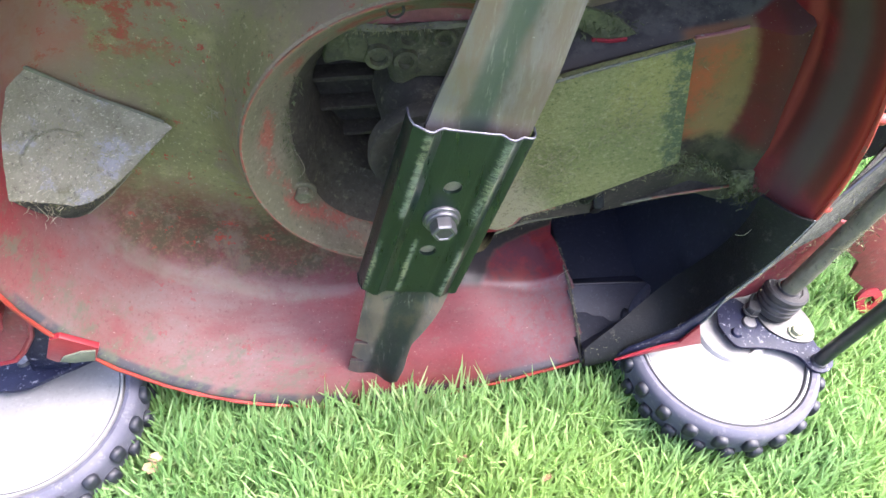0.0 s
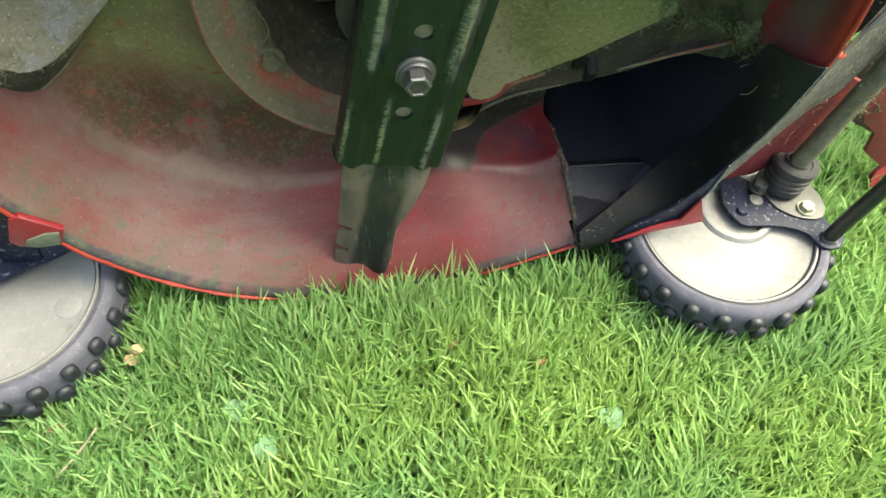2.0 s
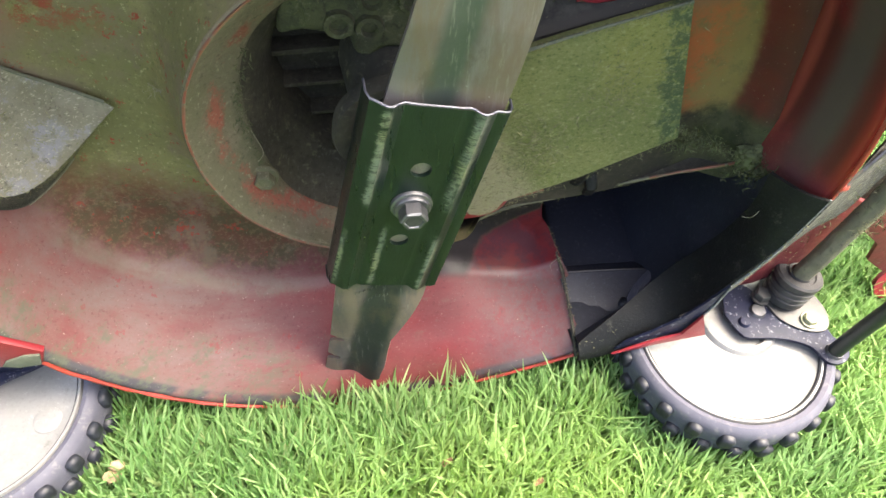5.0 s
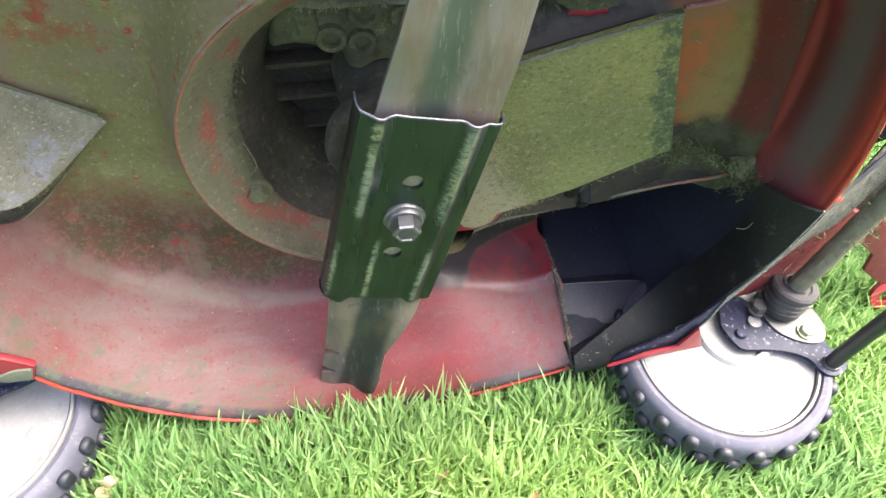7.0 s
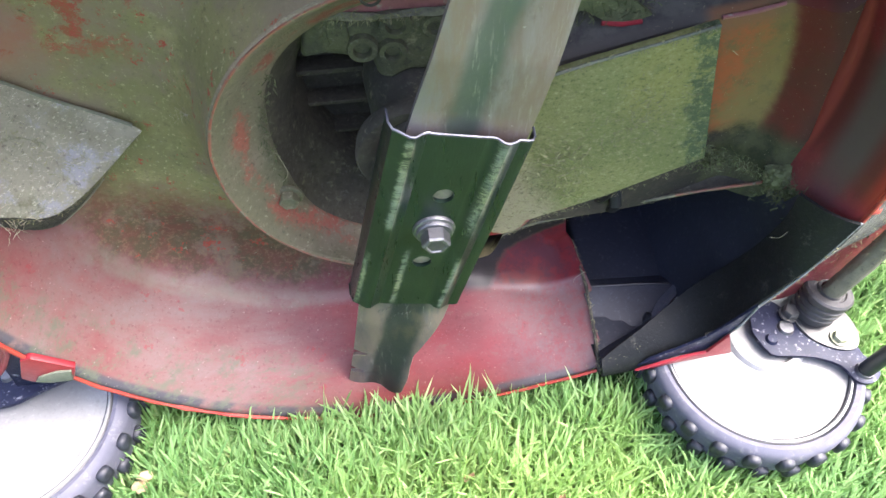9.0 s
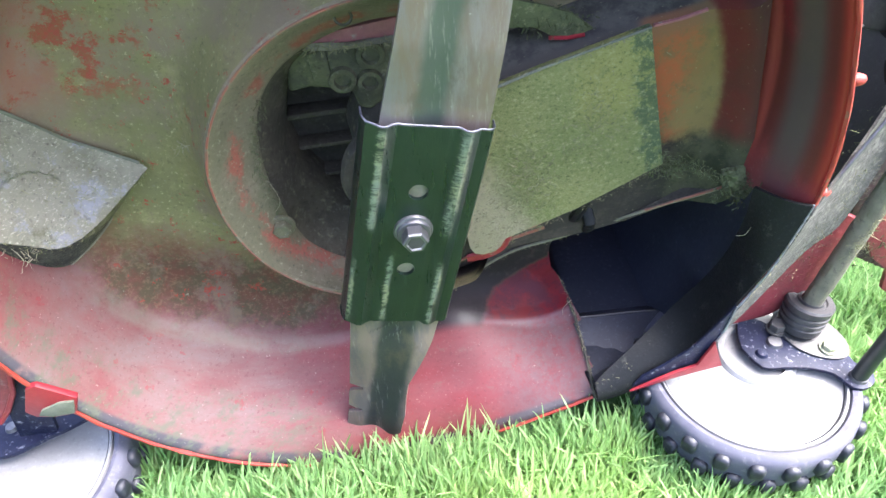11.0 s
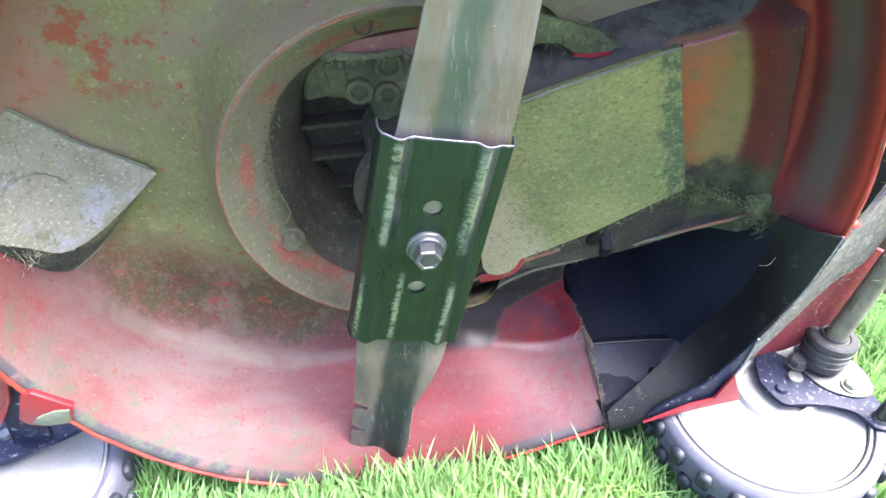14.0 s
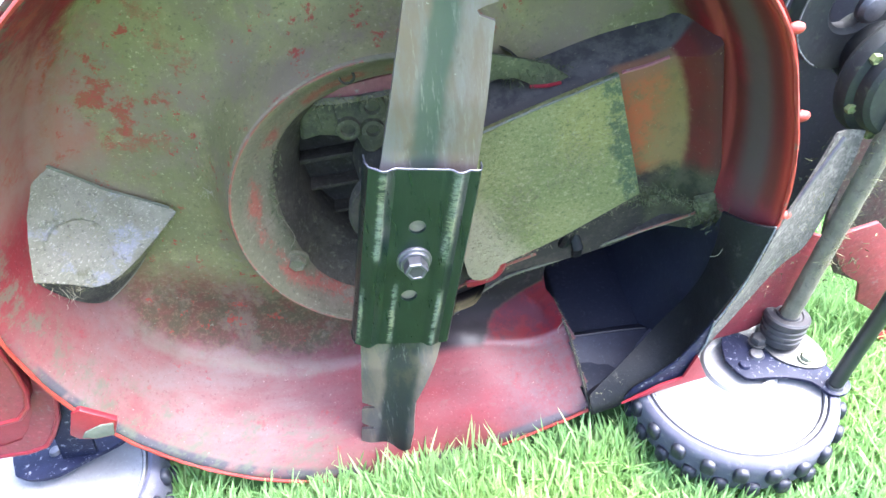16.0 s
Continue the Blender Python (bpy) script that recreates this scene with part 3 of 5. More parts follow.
def grass_leaf():
    k = Mat("grass_leaf", 0.55, 0.0, 0.3)
    isl = k.n.new("ShaderNodeNewGeometry").outputs["Random Per Island"]
    big = k.noise(2.2, 4)
    r = k.n.new("ShaderNodeValToRGB")
    k.l.new(isl, r.inputs[0])
    e = r.color_ramp.elements
    e[0].position, e[0].color = 0.0, (0.128, 0.262, 0.080, 1)
    e[1].position, e[1].color = 1.0, (0.34, 0.41, 0.18, 1)
    for p, c in ((0.35, (0.182, 0.332, 0.112, 1)), (0.7, (0.246, 0.405, 0.152, 1)), (0.93, (0.33, 0.48, 0.215, 1))):
        x = e.new(p)
        x.color = c
    c = k.mix(k.math("MULTIPLY", k.ramp(big, 0.40, 0.64), 0.45), r.outputs[0], (0.33, 0.44, 0.11))
    c = k.mix(k.math("MULTIPLY", k.ramp(k.noise(5.0, 5, 0.6, None, 3.3), 0.50, 0.66), 0.40), c, (0.130, 0.290, 0.145))
    vein = k.noise(140, 4, 0.7, (2.2, 2.2, 0.12), 5.0)
    c = k.mix(k.math("MULTIPLY", k.ramp(vein, 0.46, 0.66), 0.30), c, (0.34, 0.50, 0.25))
    k.base(c)
    tr = k.n.new("ShaderNodeBsdfTranslucent")
    k.l.new(c, tr.inputs["Color"])
    mx = k.n.new("ShaderNodeMixShader")
    mx.inputs[0].default_value = 0.55
    k.l.new(k.b.outputs[0], mx.inputs[1])
    k.l.new(tr.outputs[0], mx.inputs[2])
    k.l.new(mx.outputs[0], k.n["Material Output"].inputs["Surface"])
    return k.m


def soil():
    k = Mat("lawn_soil", 0.9, 0.0, 0.2)
    a, b = k.noise(60, 8, 0.7), k.noise(3, 5)
    c = k.mix(k.ramp(a, 0.35, 0.65), (0.045, 0.100, 0.026), (0.080, 0.145, 0.045))
    c = k.mix(k.ramp(b, 0.4, 0.6), c, (0.050, 0.110, 0.024))
    k.base(c).bump(a, 0.8, 0.01)
    return k.m


M["tunnel"], M["tunnelside"], M["flange"], M["baffle"] = tunnel_paint(), tunnel_side(), flange_cake_shade(), baffle_dust()
M["ring"] = ring_dirt()
M["cover"] = cover_cake()
M["blade"], M["steel"], M["grass"], M["soil"] = blade_paint(), blade_steel(), grass_leaf(), soil()


# ---- mesh helpers ----
def mesh_of(name, bm, material, smooth=True, sharp=35):
    me = bpy.data.meshes.new(name)
    bmesh.ops.recalc_face_normals(bm, faces=bm.faces)
    if smooth:
        for f in bm.faces:
            f.smooth = True
        for e in bm.edges:
            if len(e.link_faces) == 2 and e.calc_face_angle(0) > radians(sharp):
                e.smooth = False
    bm.to_mesh(me)
    bm.free()
    me.materials.append(M[material])
    return me


def part(name, bm, material, parent, label="", smooth=True, sharp=35):
    ob = new(name, mesh_of(name, bm, material, smooth, sharp))
    ob.parent = parent
    return tagged(ob, label)


def thing(name, bm, material, label, category, kind="", group="", smooth=True):
    return tagged(new(name, mesh_of(name, bm, material, smooth)), label, category, group, kind)


def bevelled(bm, width, segments=2, angle=30):
    bm.normal_update()
    edges = [e for e in bm.edges if len(e.link_faces) == 2 and e.calc_face_angle(0) > radians(angle)]
    bmesh.ops.bevel(bm, geom=edges, offset=width, segments=segments, affect="EDGES", profile=0.6)
    return bm


def prism(points, y0, y1, bevel=0.0, bm=None):
    """A plate: a polygon in x, z, from depth y0 to y1 (numbers, or a function of x, z)."""
    bm = bm or bmesh.new()
    f0 = y0 if callable(y0) else (lambda x, z: y0)
    f1 = y1 if callable(y1) else (lambda x, z: y1)
    a = [bm.verts.new((x, f0(x, z), z)) for x, z in points]
    b = [bm.verts.new((x, f1(x, z), z)) for x, z in points]
    bm.faces.new(a)
    bm.faces.new(b[::-1])
    for i in range(len(a)):
        j = (i + 1) % len(a)
        bm.faces.new((a[i], b[i], b[j], a[j]))
    if bevel:
        bmesh.ops.recalc_face_normals(bm, faces=bm.faces)
        bevelled(bm, bevel)
    return bm


def slab(points, z0, z1, bevel=0.0, bm=None):
    """A plate lying flat: a polygon in x, y, from height z0 to z1."""
    bm = bm or bmesh.new()
    a = [bm.verts.new((x, y, z0)) for x, y in points]
    b = [bm.verts.new((x, y, z1)) for x, y in points]
    bm.faces.new(a[::-1])
    bm.faces.new(b)
    for i in range(len(a)):
        j = (i + 1) % len(a)
        bm.faces.new((a[i], a[j], b[j], b[i]))
    if bevel:
        bmesh.ops.recalc_face_normals(bm, faces=bm.faces)
        bevelled(bm, bevel)
    return bm


def lathe(profile, m, segments=48, bm=None, closed=False):
    """Turns a profile of (radius, height) round the z axis of the pose m."""
    bm = bm or bmesh.new()
    rings = []
    for r, h in profile:
        if r < 1e-5:
            rings.append([bm.verts.new(m @ Vector((0, 0, h)))])
        else:
            rings.append([bm.verts.new(m @ Vector((r * math.cos(a), r * math.sin(a), h)))
                          for a in (2 * math.pi * i / segments for i in range(segments))])
    pairs = list(zip(rings, rings[1:])) + ([(rings[-1], rings[0])] if closed else [])
    for a, b in pairs:
        for i in range(segments):
            j = (i + 1) % segments
            if len(a) == 1 and len(b) > 1:
                bm.faces.new((a[0], b[i], b[j]))
            elif len(b) == 1 and len(a) > 1:
                bm.faces.new((a[i], a[j], b[0]))
            elif len(a) > 1:
                bm.faces.new((a[i], a[j], b[j], b[i]))
    return bm


def tube(path, radius, sides=12, bm=None, flat=1.0, wobble=0.0):
    """A rod along points; radius may be a list."""
    bm = bm or bmesh.new()
    pts = [Vector(p) for p in path]
    rings = []
    for i, p in enumerate(pts):
        d = (pts[min(i + 1, len(pts) - 1)] - pts[max(i - 1, 0)]).normalized()
        up = Vector((0, 1, 0)) if abs(d.y) < 0.9 else Vector((1, 0, 0))
        a = d.cross(up).normalized()
        b = a.cross(d)
        r = radius[i] if isinstance(radius, (list, tuple)) else radius
        ring = []
        for k in range(sides):
            t = 2 * math.pi * k / sides
            rr = r * (1 + wobble * noise.noise(p * 60 + Vector((k, 0, 0))))
            ring.append(bm.verts.new(p + a * math.cos(t) * rr + b * math.sin(t) * rr * flat))
        rings.append(ring)
    for a, b in zip(rings, rings[1:]):
        for k in range(sides):
            j = (k + 1) % sides
            bm.faces.new((a[k], a[j], b[j], b[k]))
    bm.faces.new(rings[0][::-1])
    bm.faces.new(rings[-1])
    return bm


def sheet(rows, thickness, bm=None):
    """A curved sheet through rows of points, given a thickness."""
    bm = bm or bmesh.new()
    grid = [[bm.verts.new(p) for p in row] for row in rows]
    for a, b in zip(grid, grid[1:]):
        for i in range(len(a) - 1):
            bm.faces.new((a[i], a[i + 1], b[i + 1], b[i]))
    bmesh.ops.recalc_face_normals(bm, faces=bm.faces)
    if thickness:
        bmesh.ops.solidify(bm, geom=bm.faces[:], thickness=thickness)
    return bm


def curve(points, n):
    """n points on a smooth line through the given ones."""
    pts = [Vector(p) for p in points]
    out = []
    for i in range(n):
        s = i / (n - 1) * (len(pts) - 1)
        k = min(int(s), len(pts) - 2)
        t = s - k
        p0, p1, p2, p3 = pts[max(k - 1, 0)], pts[k], pts[k + 1], pts[min(k + 2, len(pts) - 1)]
        out.append(0.5 * ((2 * p1) + (p2 - p0) * t + (2 * p0 - 5 * p1 + 4 * p2 - p3) * t * t + (3 * p1 - p0 - 3 * p2 + p3) * t ** 3))
    return out


def table(pairs, x, period=360.0):
    """Smooth lookup in a table that repeats."""
    n = len(pairs)
    x = x % period
    i = max(k for k in range(n) if pairs[k][0] <= x)

    def node(k):
        return pairs[k % n][0] + period * (k // n), pairs[k % n][1]

    (x0, y0), (x1, y1), (x2, y2), (x3, y3) = (node(k) for k in (i - 1, i, i + 1, i + 2))
    h, t = x2 - x1, (x - x1) / (x2 - x1)
    m1, m2 = (y2 - y0) / (x2 - x0) * h, (y3 - y1) / (x3 - x1) * h
    return (2 * t ** 3 - 3 * t * t + 1) * y1 + (t ** 3 - 2 * t * t + t) * m1 + (3 * t * t - 2 * t ** 3) * y2 + (t ** 3 - t * t) * m2


AXIS_Y = pose(0, 0, 0, 90, 0, 0)      # local z points to the viewer's side (-y)


def at_y(x, y, z):
    return pose(x, y, z) @ AXIS_Y


# ---- the ground ----
bm = bmesh.new()
side = 900.0
steps = [-side, -60, -12, -4, -2] + [-1 + 0.1 * i for i in range(21)] + [2, 4, 12, 60, side]
vs = [[bm.verts.new((x, y, 0.006 * noise.noise((x * 5, y * 5, 0)) - 0.004 if abs(x) < 3 and abs(y) < 3 else -0.004)) for x in steps] for y in steps]
for j in range(len(steps) - 1):
    for i in range(len(steps) - 1):
        bm.faces.new((vs[j][i], vs[j][i + 1], vs[j + 1][i + 1], vs[j + 1][i]))
thing("ground", bm, "soil", "green lawn soil under the mown grass", "ground", "structure")

# ---- the mower, tipped on its side ----
mower = tagged(new("lawn_mower"), "red lawn mower tipped on its side, underside caked with clippings", "lawn mower")
CX, CZ = 0.0, 0.30

RIM = [(0, .297), (20, .296), (32, .301), (53, .297), (90, .297), (119, .299), (150, .306), (180, .312), (215, .314), (235, .312),
       (250, .303), (265, .291), (280, .281), (292, .277), (303.5, .281), (353, .296)]
RIDGE = [(0, .272), (30, .283), (53, .283), (90, .284), (150, .288), (180, .291), (211, .283), (220, .264), (233, .249), (250, .219),
         (270, .203), (283, .207), (303.5, .258), (353, .272)]
RIDGE_Y = [(0, .062), (53, .06), (90, .07), (150, .085), (180, .095), (233, .09), (283, .088), (303.5, .077), (353, .062)]


def polar(theta, r, y):
    a = radians(theta)
    return Vector((CX + r * math.cos(a), y, CZ + r * math.sin(a)))


TOP = 0.127


RING = [(.187, .0), (.178, -.0015), (.170, -.0055), (.1625, -.0125), (.1560, -.0215), (.1505, -.0325), (.1468, -.0430), (.1440, -.0500), (.1428, -.0535)]
TOP_ROWS = 37
LIP_R = [(0, .1425), (62, .1440), (95, .1462), (160, .1455), (180, .1435), (220, .1408), (250, .1375), (278, .1385), (320, .1415)]
BORE = [(0, .122), (62, .1185), (106, .1165), (138, .1180), (156, .1145), (172, .1100), (198, .1105), (212, .1165), (225, .1240), (245, .1280), (278, .1285), (320, .125)]
STEPS = [1, 2, 3, 3, 3, 3, 2, 2, 2, 3, 3, 2, 2, 2, 2, 1, 1, 2, 2, 2, 2, 2, 1]


def deck_column(theta, out=0.0):
    """Points (radius, depth) from the rim up the skirt, over its ridge, across the top to the engine ring."""
    R, r, ry = table(RIM, theta), table(RIDGE, theta), table(RIDGE_Y, theta)
    d = R - r
    top = TOP + 0.0015 * math.sin(radians(theta * 3))
    rows = [(R + .003, .0035), (R - .002, .002), (R - .1 * d, .008), (R - .40 * d, .30 * ry), (R - .62 * d, .55 * ry), (R - .84 * d, .82 * ry),
            (r + .05 * d, .95 * ry), (r + .001, ry + .001), (r - .0025, ry + .006), (r - .006, ry + .014), (r - .013, top - .013), (r - .025, top - .004), (r - .042, top)]
    if 304 <= theta <= 352:
        rows[-1] = (float(np.interp(theta, (304, 308, 311, 318, 330, 345, 352), (.243, .236, .212, .192, .192, .22, .26))), top)
        rows[-2] = (rows[-1][0] + .002, top)
    inner = rows[-1][0]
    for s in (.33, .66):
        rows.append((inner + (.185 - inner) * s, top))
    w = min(max((theta - 46) / 20, 0), 1) * min(max((312 - theta) / 20, 0), 1)
    w = w * w * (3 - 2 * w)
    shift = table(LIP_R, theta) - .1425
    rows += [(q + shift * min(1, (.187 - q) / .030), top + (TOP - top + h) * w) for q, h in RING]
    pts = [Vector((a, b)) for a, b in rows]
    dense = [pts[0]]
    for (p, q), n in zip(zip(pts, pts[1:]), STEPS):
        dense += [p.lerp(q, (k + 1) / n) for k in range(n)]
    for _ in range(2):
        dense = [dense[0]] + [(a + b * 2 + c) / 4 for a, b, c in zip(dense, dense[1:], dense[2:])] + [dense[-1]]
    return [(p.x + (out if i < TOP_ROWS else -out), p.y + out) for i, p in enumerate(dense)]


OPEN_ROWS = sum(STEPS[:12])
EARLY = sum(STEPS[:3]), sum(STEPS[:6])


def deck_shell(bm, out, step):
    n = 360 // step
    cols = [[bm.verts.new(polar(step * i, r, y)) for r, y in deck_column(step * i, out)] for i in range(n)]
    for i in range(n):
        th = step * (i + .5)
        a, b = cols[i], cols[(i + 1) % n]
        for k in range(len(a) - 1):
            if 304 < th < 352 and k < OPEN_ROWS and not (th < (304 if k < EARLY[0] else 306 if k < EARLY[1] else 308)):
                continue
            bm.faces.new((a[k], b[k], b[k + 1], a[k + 1]))


bm = bmesh.new()
deck_shell(bm, 0.0, 1)
deck_shell(bm, 0.003, 2)
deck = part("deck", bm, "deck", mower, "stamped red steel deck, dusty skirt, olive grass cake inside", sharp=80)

# rolled lower edge of the skirt
bm = bmesh.new()
tube([polar(th, table(RIM, th) + .0012, 0.0010) for th in [-7 + 310.5 * i / 220 for i in range(221)]], 0.0016, 8, bm, flat=1.0, wobble=.5)
part("rim", bm, "rim", deck, "bright red rolled edge")

# small studs on the outside of the rim
for th in (-1.5, 17, 31):
    p = polar(th, table(RIM, th) + .007, .006)
    bm = bmesh.new()
    bmesh.ops.create_icosphere(bm, subdivisions=2, radius=.0055, matrix=Matrix.Translation(p) @ Matrix.Diagonal((1.2, .8, .8, 1)))
    part("stud", bm, "rim", deck)

# engine ring: a proud lip, dished inwards to the opening
LIP = 0.072
rows = []
for i in range(117):
    th = 62 + 216 * i / 116
    a, b = table(LIP_R, th), table(BORE, th)
    prof = [(a + .0008, LIP + .0022), (a - .0004, LIP + .0006), (a - .0022, LIP), (a - .0045, LIP + .0014)]
    prof += [(a - .0045 + (b - a + .0045) * f, LIP + .0014 + .0275 * f ** .85) for f in (.2, .4, .6, .8, 1.0)]
    prof += [(b - .0018, .1035), (b - .002, .110)]
    rows.append([polar(th, r, y) for r, y in prof])
ring_bm = sheet(rows, 0)
part("engine_ring", ring_bm, "ring", mower, "raised ring round the engine, dirt over red paint")
bm = bmesh.new()
tube([polar(th, table(LIP_R, th) - .0016, LIP + .0003) for th in [96 + 181 * i / 80 for i in range(81)]], .0010, 6, bm, wobble=.5)
part("ring_edge", bm, "ringedge", mower, "worn orange edge of the ring")


def hex_bolt(name, x, y, z, r, h, material, parent, washer=0.0, label=""):
    m = at_y(x, y, z)
    bm = bmesh.new()
    if washer:
        lathe([(0, 0), (washer, 0), (washer, .0022), (washer * .94, .003), (0, .003)], m, 32, bm)
        h0 = .003
    else:
        h0 = 0.0
    lathe([(r, h0), (r, h0 + h * .86), (r * .9, h0 + h), (r * .72, h0 + h), (r * .62, h0 + h - .0012), (0, h0 + h - .0014)], m, 6, bm)
    return part(name, bm, material, parent, label, sharp=25)


for th, y, r in ((207, .0975, .0080),):
    p = polar(th, .1165, y)
    hex_bolt("ring_bolt", p.x, p.y, p.z, r, .007, "ring", mower, washer=r * 1.35)

p = polar(103, .1300, .0862)
part("ring_hole", lathe([(.0045, 0), (.0052, .0012), (.0065, 0)], at_y(*p), 20), "engine", mower)
# engine underside behind the ring
bm = lathe([(0, -.185), (.15, -.185), (.15, -.12)], pose(CX, 0, CZ) @ AXIS_Y, 48)
part("engine_base", bm, "soot_shade", mower, "sooty engine block underside")
# sooty crankcase wall sloping in behind the ring
rows = []
for i in range(91):
    th = 70 + 205 * i / 90
    b = table(BORE, th)
    rows.append([polar(th, r, y) for r, y in ((b - .0015, .1075), (b - .004, .113), (b - .012, .126), (.094, .142), (.090, .155), (.089, .186))])
part("crankcase_wall", sheet(rows, 0), "crank", mower, "sooty sloping crankcase wall")
bm = prism([(-.074, .382), (-.060, .392), (.05, .398), (.05, .330), (-.006, .334), (-.018, .326), (-.027, .329), (-.031, .345), (-.046, .3485), (-.062, .352), (-.079, .349)], .130, .183, .004)
prism([(-.060, .381), (-.046, .384), (-.044, .356), (-.058, .358)], .1275, .134, .002, bm)
part("sump_flange", bm, "sump", mower, "mossy cast sump")
bm = prism([(-.058, .393), (-.040, .4015), (.05, .412), (.05, .393), (-.02, .3905)], .119, .150, .003)
part("red_lip", bm, "duskred", mower, "dusty pink ledge above the sump")
part("ledge_dust", tube(curve([(-.060, .1185, .3915), (-.035, .117, .3905), (.0, .117, .3915), (.05, .117, .394)], 24), .0026, 8, wobble=.8), "rod", mower)
for x, z, r, deep in ((-.037, .357, .0105, .16), (-.014, .3755, .0112, .15), (-.0165, .353, .0098, .131), (.012, .372, .009, .15)):
    bm = lathe([(0, -deep), (r * .55, -deep), (r * .56, -.127), (r * .64, -.1255), (r * .95, -.1258), (r * 1.05, -.129), (r * 1.2, -.185)], pose(x, 0, z) @ AXIS_Y, 24)
    part("bolt_boss", bm, "sump", mower)
bm = lathe([(.020, -.096), (.034, -.094), (.040, -.090), (.0455, -.090), (.0475, -.094), (.0465, -.104), (.040, -.110), (.030, -.112)], pose(-.002, 0, .287) @ AXIS_Y, 48)
part("blade_adapter", bm, "engine", mower, "mossy round blade adapter behind the stiffener")
for z, w in ((.330, .005), (.300, .005), (.268, .004), (.236, .004)):
    part("cooling_rib", prism([(-.108, z), (-.108, z + w), (.03, z + w + .004), (.03, z + .004)], .168, .186, .0015), "crank", mower)
bm = lathe([(0, -.05), (.013, -.05), (.014, -.052), (.014, -.075), (.026, -.08), (.028, -.084), (.028, -.12), (.036, -.135), (.040, -.17)], pose(0, 0, .296) @ AXIS_Y, 40)
part("crankshaft_hub", bm, "engine", mower, "mossy crankshaft hub behind the blade")

# raised belt tunnel running to the rear wall, with its cover plate
low = curve([(.018, 0, .1745), (.040, 0, .1805), (.089, 0, .193), (.157, 0, .200), (.210, 0, .213), (.250, 0, .233), (.284, 0, .256)], 40)
high = curve([(.030, 0, .349), (.060, 0, .3605), (.10, 0, .373), (.168, 0, .392), (.205, 0, .3985), (.232, 0, .407), (.250, 0, .424)], 40)


def tunnel_y(p):
    r = math.hypot(p.x - CX, p.z - CZ)
    e = min(max((r - .246) / .026, 0), 1)
    return .0885 - .028 * e * e * (3 - 2 * e)


rows = []
for k in range(-3, 22):
    row = []
    for p, q in zip(low, high):
        s = min(max(k / 18, 0), 1)
        v = p.lerp(q, s)
        y = tunnel_y(v)
        out = (q - p).normalized()
        if k < 0:
            v = v - out * (.0006, .0024, .004)[-k - 1]
            y += (.0008, .008, .045)[-k - 1]
        elif k > 18:
            fade = 1 - min(max((v.x - .243) / .012, 0), 1)
            v = v + out * (.0012, .004, .0165)[k - 19] * fade
            y += (.0012, .006, .045)[k - 19] * fade
        row.append(Vector((v.x, min(y, .1285), v.z)))
    rows.append(row)
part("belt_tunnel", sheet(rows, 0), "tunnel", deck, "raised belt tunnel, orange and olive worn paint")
lip = curve([(.002, .103, .110), (0.035, 0.1, 0.132), (0.066, 0.099, 0.16), (0.098, 0.097, 0.18), (0.134, 0.095, 0.19), (0.169, 0.092, 0.202), (0.216, 0.083, 0.224), (0.251, 0.071, 0.245), (0.271, 0.06, 0.261), (0.28, 0.05, 0.258)], 38)
wall = low[2:]
rows = []
for k in range(8):
    f = k / 7
    rows.append([Vector((p.x, tunnel_y(p) + .0012, p.z)).lerp(q, f) + Vector((0, .007 * math.sin(math.pi * f), 0)) for p, q in zip(wall, lip)])
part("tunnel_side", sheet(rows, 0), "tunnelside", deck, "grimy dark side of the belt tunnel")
part("tunnel_lip", tube(lip, .0013, 6, wobble=.4), "rod", deck, "worn tan edge over the chute")
part("lip_paint", tube([p + Vector((0, -.0014, .0022)) for p in lip[24:35]], .0012, 6, wobble=.5), "ringedge", deck)
part("lip_back", sheet([lip, [Vector((p.x, p.y * .45 + .071, p.z + .001)) for p in lip], [Vector((p.x, .1285, p.z + .003)) for p in lip]], 0), "engine", deck)
part("tunnel_stub", tube([(.158, .092, .228), (.160, .084, .215), (.161, .089, .203)], .0055, 10, flat=.7), "black", mower)
part("tunnel_edge", tube([Vector((q.x, tunnel_y(q) - .0006, q.z + .0012)) for q in high if .184 < q.x < .224], .0015, 6, wobble=.3), "duskred", mower, "dusty pink edge of the tunnel")
part("cover_edge", tube([(.060, .0700, .3695), (.10, .0700, .3832), (.14, .0700, .3945), (.175, .0702, .4048)], .0011, 6, wobble=.6), "scuffgreen", mower)
bm = prism([(.050, .216), (.054, .209), (.062, .2065), (.071, .2085), (.077, .214), (.081, .2225), (.14, .2465), (.2085, .2835), (.199, .318), (.1755, .4055), (.10, .383), (.058, .369), (.036, .30)], .0705, .0765, .0015)
part("belt_cover", bm, "cover", mower, "belt cover plate thick with dried grass")
# rib and stub under the cover
part("stub", tube([(.147, .090, .218), (.150, .084, .236), (.152, .080, .250)], .006, 10, flat=.8), "black", mower)
part("edge_strip", tube([(.036, .088, .182), (.062, .0882, .194), (.09, .0885, .2040), (.12, .0882, .213)], .0016, 6), "ringedge", mower)
part("red_stub", tube([(.104, .0835, .2205), (.110, .083, .2240), (.117, .083, .2275)], .0028, 8, flat=.6), "red", mower)
part("red_web", tube(curve([(.050, .0855, .1895), (.066, .085, .1915), (.078, .0845, .1975), (.0835, .084, .2060), (.085, .083, .2150)], 14), .0048, 8, flat=.5), "red", mower)

